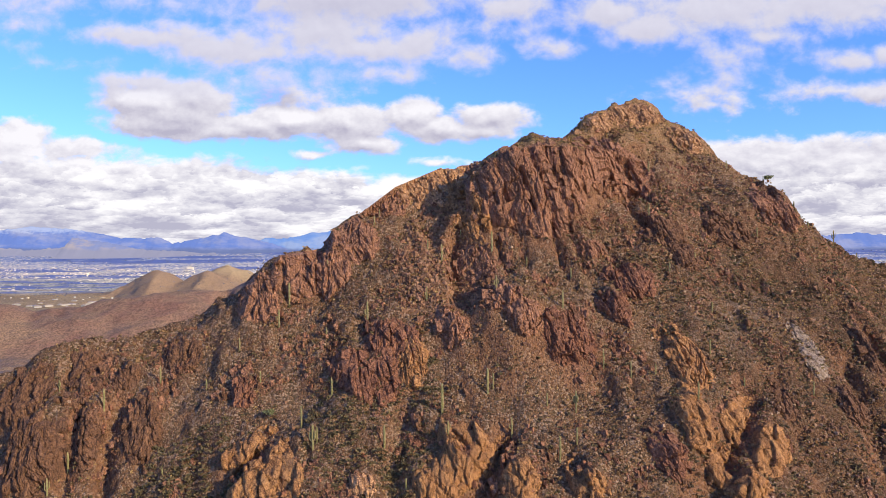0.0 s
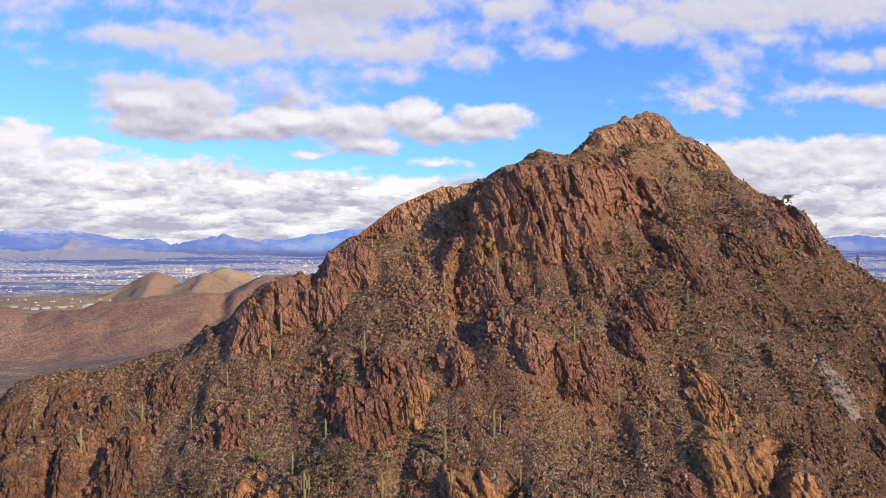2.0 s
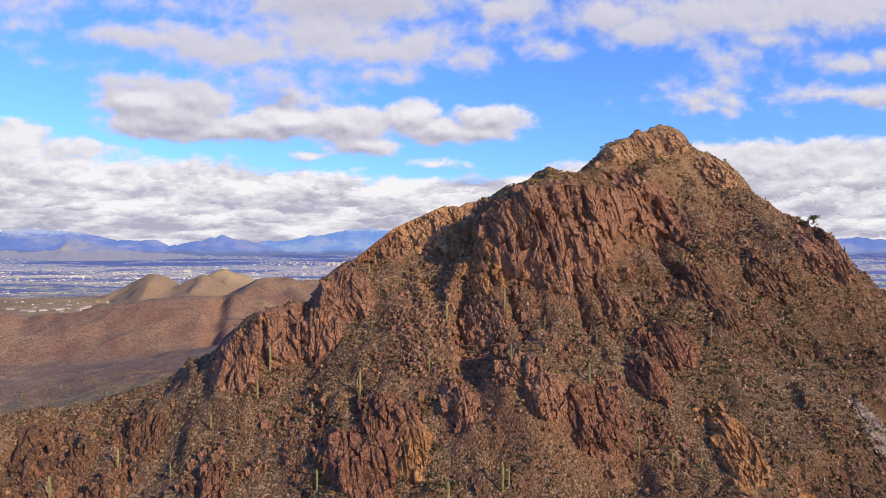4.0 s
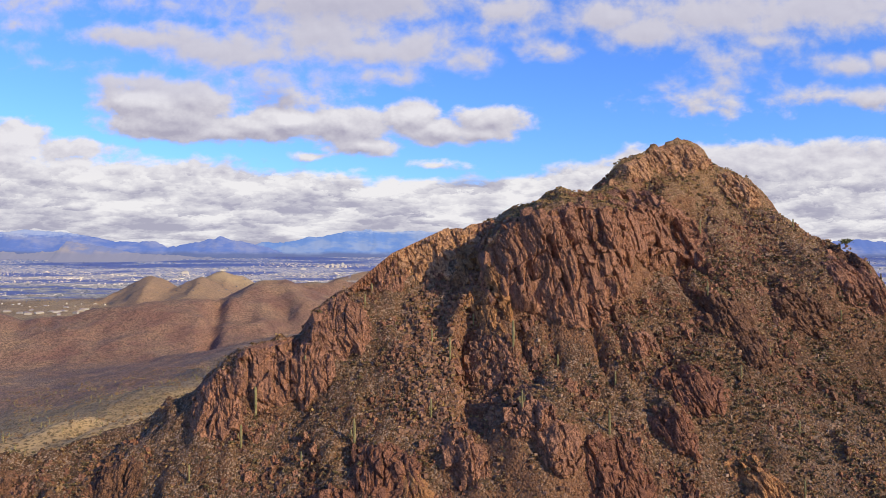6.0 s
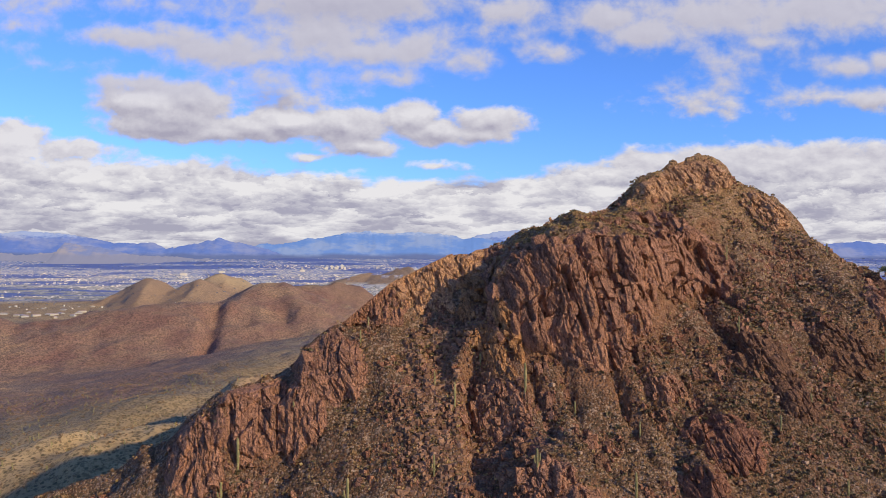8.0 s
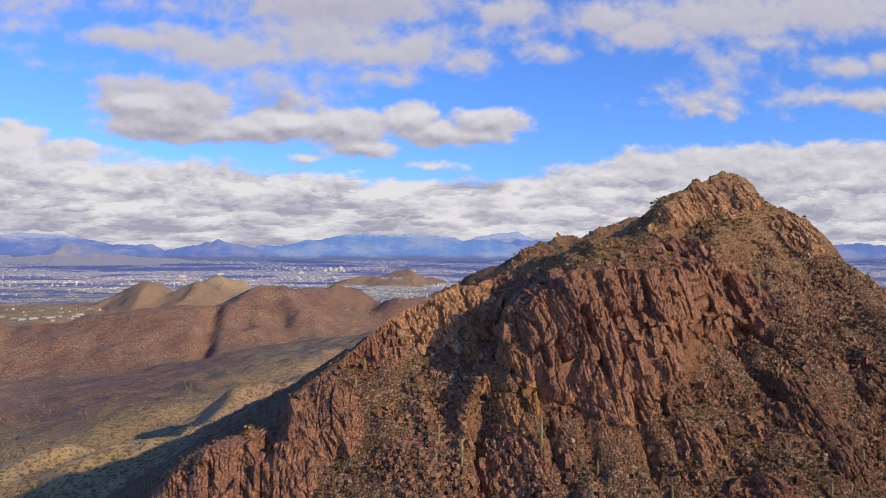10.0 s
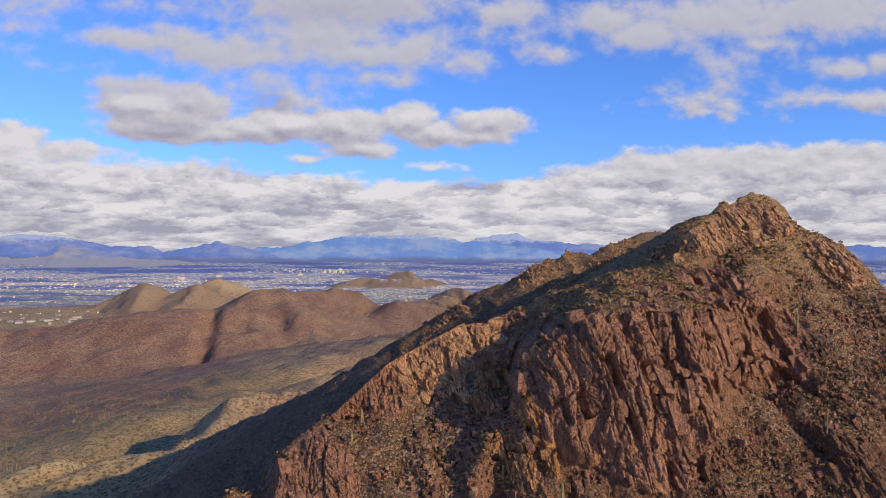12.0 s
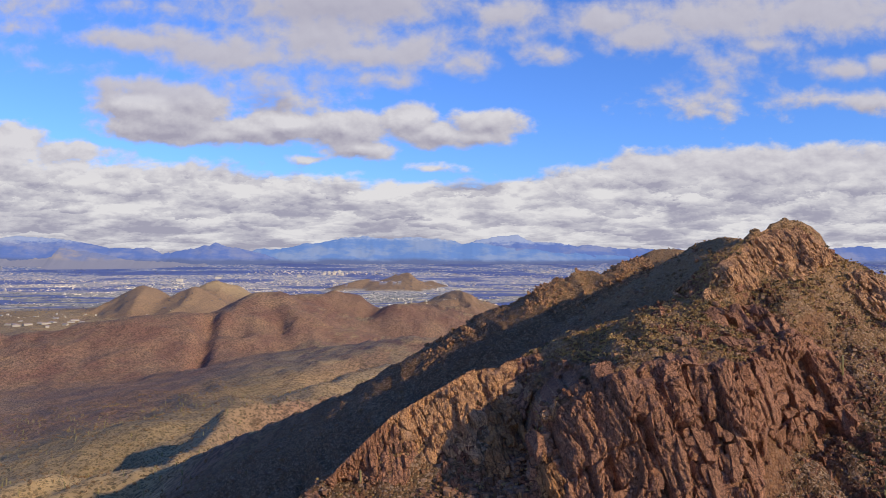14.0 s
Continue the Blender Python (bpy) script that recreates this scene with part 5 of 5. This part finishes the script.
px, py, pz, rng = slope_points(9500, BACK, 6, lambda x, y, z, r: open_ground(x, y, z, r) & (y > 5 + 10 * r.random(len(x)) + np.interp(x, CREST[:, 0], CREST[:, 1])))
scatter("far_side_brush", [tuft(60 + n, 10, 1.0, 0.4) for n in range(5)], np.stack([px, py, pz + 0.05], -1), 0.3 + 0.5 * rng.random(len(px)) ** 2, rng, SCRUB, "dull brown bushes on the shaded back slope", "brush")


# ---- saguaros ----
def column(bm, path, radii, ribs=11):
    """A fluted, round-topped stem along a path."""
    rings = []
    for p, r in zip(path, radii):
        ring = []
        for k in range(2 * ribs):
            a = math.pi * k / ribs
            q = r * (1.0 if k % 2 else 0.80)
            ring.append(bm.verts.new((p[0] + q * math.cos(a), p[1] + q * math.sin(a), p[2])))
        rings.append(ring)
    for low_, high in zip(rings, rings[1:]):
        for k in range(2 * ribs):
            bm.faces.new((low_[k], low_[(k + 1) % (2 * ribs)], high[(k + 1) % (2 * ribs)], high[k]))
    bm.faces.new(rings[-1])


def arm_mesh(side, reach, start, top, r):
    bm = bmesh.new()
    path = [(side * 0.05, 0, start), (side * reach * 0.6, 0, start + 0.02), (side * reach, 0, start + 0.22), (side * reach * 1.04, 0, start + 0.5), (side * reach * 1.04, 0, top - 0.15), (side * reach * 1.04, 0, top)]
    column(bm, path, [r * 0.7, r * 0.85, r, r, r * 0.95, r * 0.3], 7)
    return bm


def saguaro(arms, seed):
    rng = random.Random(seed)
    thing = new("saguaro")
    bm = bmesh.new()
    heights = [-0.25, 0.4, 1.2, 2.4, 3.4, 3.8, 3.94, 4.0]
    column(bm, [(0.03 * math.sin(h), 0, h) for h in heights], [0.15, 0.16, 0.185, 0.2, 0.18, 0.15, 0.09, 0.02])
    part("trunk", bm, CACTUS, thing)
    for n in range(arms):
        side = 1 if n % 2 else -1
        start = rng.uniform(1.3, 2.2)
        arm = part("arm", arm_mesh(side, rng.uniform(0.35, 0.55), start, start + rng.uniform(0.9, 1.7), 0.12), CACTUS, thing)
        arm.rotation_euler = (0, 0, rng.uniform(-0.5, 0.5))
    return thing


SAGUARO_LABELS = ("tall armless green saguaro standing on the stony slope", "green saguaro with one raised arm on the slope",
                  "green saguaro with two raised arms on the slope", "old green saguaro with several raised arms on the slope")
models = [saguaro(n, 70 + n) for n in range(4)]
for n, model in enumerate(models):
    tagged(model, SAGUARO_LABELS[n], "saguaro", "saguaros on the mountain")
for n, (x, y, tall) in enumerate(SAGUAROS_WEST + SAGUAROS_EAST):
    kind = (0, 0, 0, 1, 0, 0, 2, 0, 0, 1, 0, 3)[n % 12] if tall > 2.6 else 0
    s = tall / 4.0
    wide = max(0.8, s * 0.95)
    m = Matrix.LocRotScale((x, y, height_at(x, y)), Euler((0, 0, dice.uniform(-0.6, 0.6))), None)
    if n < 4:
        ob = models[n]
        ob.matrix_basis = m
    else:
        ob = copy_thing(models[kind], m)
    ob.scale = (wide, wide, s)


# ---- a small tree on the eastern crest, and large green bushes ----
def desert_tree(place, tall, seed):
    rng = random.Random(seed)
    thing = new("palo_verde_tree")
    bm = bmesh.new()
    tips = []

    def limb(a, b, ra, rb):
        way = (b - a).normalized()
        side = way.cross(Vector((0.3, 0.9, 0.2))).normalized()
        other = way.cross(side)
        rings = []
        for p, r in ((a, ra), (b, rb)):
            rings.append([bm.verts.new(p + r * (side * math.cos(k * math.pi / 3) + other * math.sin(k * math.pi / 3))) for k in range(6)])
        for k in range(6):
            bm.faces.new((rings[0][k], rings[0][(k + 1) % 6], rings[1][(k + 1) % 6], rings[1][k]))

    foot, fork = Vector((0, 0, -0.3)), Vector((0.1, 0, tall * 0.3))
    limb(foot, fork, 0.13, 0.09)
    for n in range(7):
        a = n * 0.9 + rng.uniform(-0.2, 0.2)
        mid = fork + Vector((math.cos(a) * tall * 0.3, math.sin(a) * tall * 0.3, tall * rng.uniform(0.2, 0.4)))
        limb(fork, mid, 0.06, 0.035)
        for _ in range(3):
            tip = mid + Vector((rng.uniform(-1, 1) * tall * 0.25, rng.uniform(-1, 1) * tall * 0.25, tall * rng.uniform(0.05, 0.25)))
            limb(mid, tip, 0.03, 0.012)
            tips.append(tip)
    part("trunk", bm, BARK, thing)
    bm = bmesh.new()
    for tip in tips:
        for _ in range(26):
            p = tip + Vector((rng.gauss(0, 0.3), rng.gauss(0, 0.3), rng.gauss(0, 0.16)))
            a, b = Vector((rng.gauss(0, 1), rng.gauss(0, 1), rng.gauss(0, 1))).normalized() * 0.09, Vector((rng.gauss(0, 1), rng.gauss(0, 1), rng.gauss(0, 1))).normalized() * 0.09
            bm.faces.new([bm.verts.new(p + q) for q in (a + b, a - b, -a - b, b - a)])
    part("crown", bm, AIRY, thing)
    thing.location = place
    return tagged(thing, "small airy green desert tree on the rocky crest", "tree")


desert_tree((88.6, 206.6, height_at(88.6, 206.6)), 1.9, 5)
desert_tree((-31.9, 150.6, height_at(-31.9, 150.6)), 1.8, 6)


# ---- the valley: saguaro forest, town and far ranges ----
def stick(seed):
    rng = np.random.default_rng(seed)
    v, f = [], []
    stems = [(0, 0, 0, 1.0)] + ([(0.14, 0, 0.4, 0.8)] if seed % 2 else [])
    for sx, sy, z0, z1 in stems:
        k = len(v)
        ring = [(0.06 * math.cos(a), 0.06 * math.sin(a)) for a in (0, 1.57, 3.14, 4.71)]
        v += [(sx + a, sy + b, z0) for a, b in ring] + [(sx + a * 0.8, sy + b * 0.8, z1) for a, b in ring]
        for n in range(4):
            f += [[k + n, k + (n + 1) % 4, k + 4 + (n + 1) % 4], [k + n, k + 4 + (n + 1) % 4, k + 4 + n]]
    return np.array(v, float), np.array(f)


def valley_floor(x, y, z, rng):
    return (z < -70) & (x < -0.12 * y)


px, py, pz, rng = slope_points(1300, (-620, 40, 430, 1150), 8, valley_floor)
scatter("valley_saguaros", [stick(n) for n in range(4)], np.stack([px, py, pz], -1), 2.0 + 2.4 * rng.random(len(px)), rng, CACTUS, "distant saguaros standing all over the valley floor", "saguaros")
px, py, pz, rng = slope_points(11000, (-640, 60, 420, 1250), 9, lambda x, y, z, r: z < -60)
scatter("valley_brush", [tuft(80 + n, 5, 1.0, 0.4) for n in range(4)], np.stack([px, py, pz], -1), 0.9 + 1.3 * rng.random(len(px)), rng, SCRUB, "dull green brush dotted over the valley floor", "brush")


def cube_proto():
    v = np.array([(x, y, z) for x in (-0.5, 0.5) for y in (-0.5, 0.5) for z in (0, 1)], float)
    q = [(0, 1, 3, 2), (4, 6, 7, 5), (0, 4, 5, 1), (2, 3, 7, 6), (1, 5, 7, 3)]
    return v, np.array([t for a, b, c, d in q for t in ((a, b, c), (a, c, d))])


def wall_material():
    m, t, b = material("pale_walls")
    own = link_node(t, "ShaderNodeNewGeometry").outputs["Random Per Island"]
    colour = blend(t, span(t, own, 0.3, 0.9), (0.84, 0.75, 0.54), (0.42, 0.38, 0.29))
    t.links.new(colour, b.inputs["Base Color"])
    return m


WALLS = wall_material()


def in_town(x, y, z, rng):
    dense = 1.2 * grain(x / 700, y / 90, 90) + 0.6 * grain(x / 160, y / 30, 91)
    grad = np.maximum(np.abs(land(x, y + 12) - z), np.abs(land(x + 12, y) - z)) / 12
    return (dense - 0.12 + 0.22 * (y > 3450) * (y < 4350) + 0.7 * np.exp(-(((x + 520) / 420) ** 2) - ((y - 4000) / 420) ** 2) > rng.random(len(x)) * 0.9 - 0.12) & (grad < 0.16) & (np.abs(x) < 0.62 * y + 60)


v, f = cube_proto()
shapes = [(v * s, f) for s in ((1, 0.6, 0.42), (0.7, 0.5, 0.45), (1.6, 0.8, 0.34), (0.5, 0.5, 0.6))]
px, py, pz, rng = slope_points(64000, (-2900, 2900, 2650, 4500), 10, in_town)
scatter("town_buildings", shapes, np.stack([px, py, pz - 0.5], -1), 3 + 8 * rng.random(len(px)) ** 5, rng, WALLS, "pale low buildings of the distant city on the plain", "buildings")
px, py, pz, rng = slope_points(7000, (-2900, 2900, 2750, 4830), 11, lambda x, y, z, r: np.abs(x) < 0.62 * y + 60)
# Blue-grey tones: distance haze is mixed into the leaf colour.
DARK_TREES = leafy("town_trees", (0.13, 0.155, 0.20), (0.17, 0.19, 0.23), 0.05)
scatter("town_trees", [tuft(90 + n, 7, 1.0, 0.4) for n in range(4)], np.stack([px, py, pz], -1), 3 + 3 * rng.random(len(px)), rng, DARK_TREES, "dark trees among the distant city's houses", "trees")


def office_tower(x, y, wide, deep, tall):
    thing = new("office_tower")
    z = height_at(x, y)
    bm = bmesh.new()
    bmesh.ops.create_cube(bm, size=1, matrix=Matrix.Translation((0, 0, tall / 2 - 1)) @ Matrix.Diagonal((wide, deep, tall + 2, 1)))
    bmesh.ops.bevel(bm, geom=bm.edges[:], offset=0.3, segments=1, affect="EDGES")
    part("tower_body", bm, WALLS, thing)
    bm = bmesh.new()
    bmesh.ops.create_cube(bm, size=1, matrix=Matrix.Translation((0, 0, tall + 1)) @ Matrix.Diagonal((wide * 0.5, deep * 0.5, 3, 1)))
    part("roof_plant", bm, WALLS, thing)
    thing.location = (x, y, z)
    return tagged(thing, "pale high-rise office tower in the distant city", "office tower", "towers of the distant city")


for x, y, wide, deep, tall in ((-640, 4280, 14, 12, 15), (-615, 4300, 10, 10, 20), (-585, 4290, 16, 10, 13), (-560, 4310, 10, 12, 24), (-540, 4280, 12, 12, 14), (-1350, 4050, 34, 16, 11),
                               (-760, 4200, 26, 14, 10), (-1180, 4150, 30, 14, 8)):
    office_tower(x, y, wide, deep, tall)


# Distance haze is put into the colour, which glows to flatten sun and shade.
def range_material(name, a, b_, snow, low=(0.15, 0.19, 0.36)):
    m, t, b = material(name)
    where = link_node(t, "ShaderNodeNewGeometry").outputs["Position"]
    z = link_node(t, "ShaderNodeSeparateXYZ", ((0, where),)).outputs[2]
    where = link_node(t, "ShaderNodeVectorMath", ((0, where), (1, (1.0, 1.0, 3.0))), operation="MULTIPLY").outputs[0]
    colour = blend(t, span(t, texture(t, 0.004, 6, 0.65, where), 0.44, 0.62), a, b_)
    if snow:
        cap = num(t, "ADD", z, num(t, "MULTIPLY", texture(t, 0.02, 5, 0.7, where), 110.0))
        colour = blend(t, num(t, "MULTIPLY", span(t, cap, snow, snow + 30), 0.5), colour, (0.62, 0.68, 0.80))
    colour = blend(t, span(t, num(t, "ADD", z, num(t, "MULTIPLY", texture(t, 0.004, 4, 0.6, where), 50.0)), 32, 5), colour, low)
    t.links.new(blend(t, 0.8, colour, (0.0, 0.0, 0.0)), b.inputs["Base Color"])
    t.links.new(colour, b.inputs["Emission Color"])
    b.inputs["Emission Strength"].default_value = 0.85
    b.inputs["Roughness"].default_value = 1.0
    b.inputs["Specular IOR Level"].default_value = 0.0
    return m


def mountain_range(name, nodes, y0, mat, seed, label):
    """A far range: a ridge with buttresses and ravines that rises from the plain."""
    xs = np.arange(nodes[0][0], nodes[-1][0], 9.0)
    crest = np.interp(xs, [n[0] for n in nodes], [n[1] for n in nodes]) + 7 * rough(xs, xs * 0, 95, 5, seed) + 4 * rough(xs, xs * 0 + 9, 34, 3, seed + 4, True)
    rows = np.linspace(0, 1, 26)
    x, k = np.meshgrid(xs, rows)
    foot = -80.0
    carve = rough(x + 60 * k, k * 220, 150, 5, seed + 9, True)
    z = foot + (crest - foot) * np.clip(k + 0.10 * carve * k * (1 - k) * 4, 0, 1) ** 1.25
    y = y0 + 190 * k + 14 * carve * (1 - k)
    verts = np.stack([x, y, z], -1)
    back = verts[-1].copy()
    back[:, 1] += 60
    back[:, 2] = foot
    verts = np.concatenate([verts, back[None]]).reshape(-1, 3)
    nx, ny = len(xs), len(rows) + 1
    index = np.arange(nx * ny).reshape(ny, nx)
    faces = np.stack([index[:-1, :-1], index[:-1, 1:], index[1:, 1:], index[1:, :-1]], -1).reshape(-1, 4)
    return tagged(sheet(name, verts, faces, mat), label, "mountains", kind="structure")


BLUE = range_material("hazy_blue_rock", (0.15, 0.23, 0.55), (0.28, 0.32, 0.54), 140.0)
PALE = range_material("hazy_pale_rock", (0.17, 0.30, 0.64), (0.30, 0.39, 0.62), 165.0)
TAN = range_material("hazy_tan_rock", (0.42, 0.37, 0.40), (0.24, 0.28, 0.48), 0.0, (0.30, 0.30, 0.40))
TAN_SPUR = [(-2310, -10), (-2255, 58), (-2190, 50), (-2100, 34), (-1990, 14), (-1900, -4), (-1810, -16), (-1700, -26), (-1560, -40)]
WESTERN = [(-3619, 84), (-3018, 106), (-2617, 131), (-2516, 124), (-2409, 121), (-2332, 115), (-2249, 102), (-2148, 82), (-2048, 65), (-1948, 62), (-1814, 56), (-1730, 36), (-1663, 33),
           (-1580, 47), (-1479, 70), (-1396, 84), (-1312, 71), (-1195, 41), (-1044, 8), (-850, -20)]
FOOTHILLS = [(-3198, 2), (-2547, -9), (-2417, -2), (-2319, 2), (-2248, 15), (-2124, -11), (-2026, 3), (-1896, -13), (-1635, -24), (-1400, -40)]
CENTRAL = [(-1350, 10), (-1126, 52), (-956, 68), (-753, 104), (-617, 127), (-482, 141), (-312, 129), (-142, 136), (28, 120), (130, 96), (265, 92), (500, 60), (900, 30), (1300, 10)]
EASTERN = [(40, 30), (140, 85), (235, 124), (372, 148), (475, 142), (579, 112), (751, 92), (1095, 72), (1439, 62), (1800, 50), (2200, 55), (2600, 80), (2800, 76), (3200, 60)]
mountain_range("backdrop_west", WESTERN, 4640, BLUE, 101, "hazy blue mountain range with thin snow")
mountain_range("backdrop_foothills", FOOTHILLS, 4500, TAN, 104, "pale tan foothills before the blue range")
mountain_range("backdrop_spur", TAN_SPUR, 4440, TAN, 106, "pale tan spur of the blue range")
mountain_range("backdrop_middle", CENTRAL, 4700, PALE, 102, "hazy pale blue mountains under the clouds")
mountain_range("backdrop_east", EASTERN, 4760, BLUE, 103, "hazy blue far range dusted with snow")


# ---- the settlement at the foot of the red hills ----
ROOFING = plain_material("tile_roof", (0.46, 0.38, 0.31), (0.34, 0.25, 0.20), 0.5)


def hip_house(x, y, wide, deep, turn):
    thing = new("house")
    bm = bmesh.new()
    bmesh.ops.create_cube(bm, size=1, matrix=Matrix.Translation((0, 0, 1.5)) @ Matrix.Diagonal((wide, deep, 5, 1)))
    part("wall", bm, WALLS, thing)
    bm = bmesh.new()
    eaves = [bm.verts.new((a * (wide / 2 + 0.6), b * (deep / 2 + 0.6), 4.0)) for a, b in ((-1, -1), (1, -1), (1, 1), (-1, 1))]
    ridge = [bm.verts.new((a * (wide / 2 - deep * 0.35), 0, 6.0)) for a in (-1, 1)]
    for q in ((0, 1, 5, 4), (2, 3, 4, 5)):
        bm.faces.new([(eaves + ridge)[k] for k in q])
    for q in ((1, 2, 5), (3, 0, 4), (3, 2, 1, 0)):
        bm.faces.new([(eaves + ridge)[k] for k in q])
    bmesh.ops.recalc_face_normals(bm, faces=bm.faces)
    part("roof", bm, ROOFING, thing)
    thing.matrix_world = Matrix.Translation((x, y, height_at(x, y))) @ Matrix.Rotation(turn, 4, "Z")
    return tagged(thing, "pale low house at the foot of the red hills", "house", "houses of the settlement")


for n, (x, y) in enumerate(((-1346, 2476), (-1287, 2417), (-1263, 2435), (-1257, 2497), (-1191, 2413), (-1234, 2532), (-1274, 2629), (-1174, 2526), (-1184, 2570), (-1142, 2527), (-1353, 2560),
                            (-1310, 2450), (-1160, 2460), (-1400, 2500), (-1225, 2470))):
    hip_house(x, y, 17 + 5 * (n % 3), 10 + 2 * (n % 2), 0.5 * n)
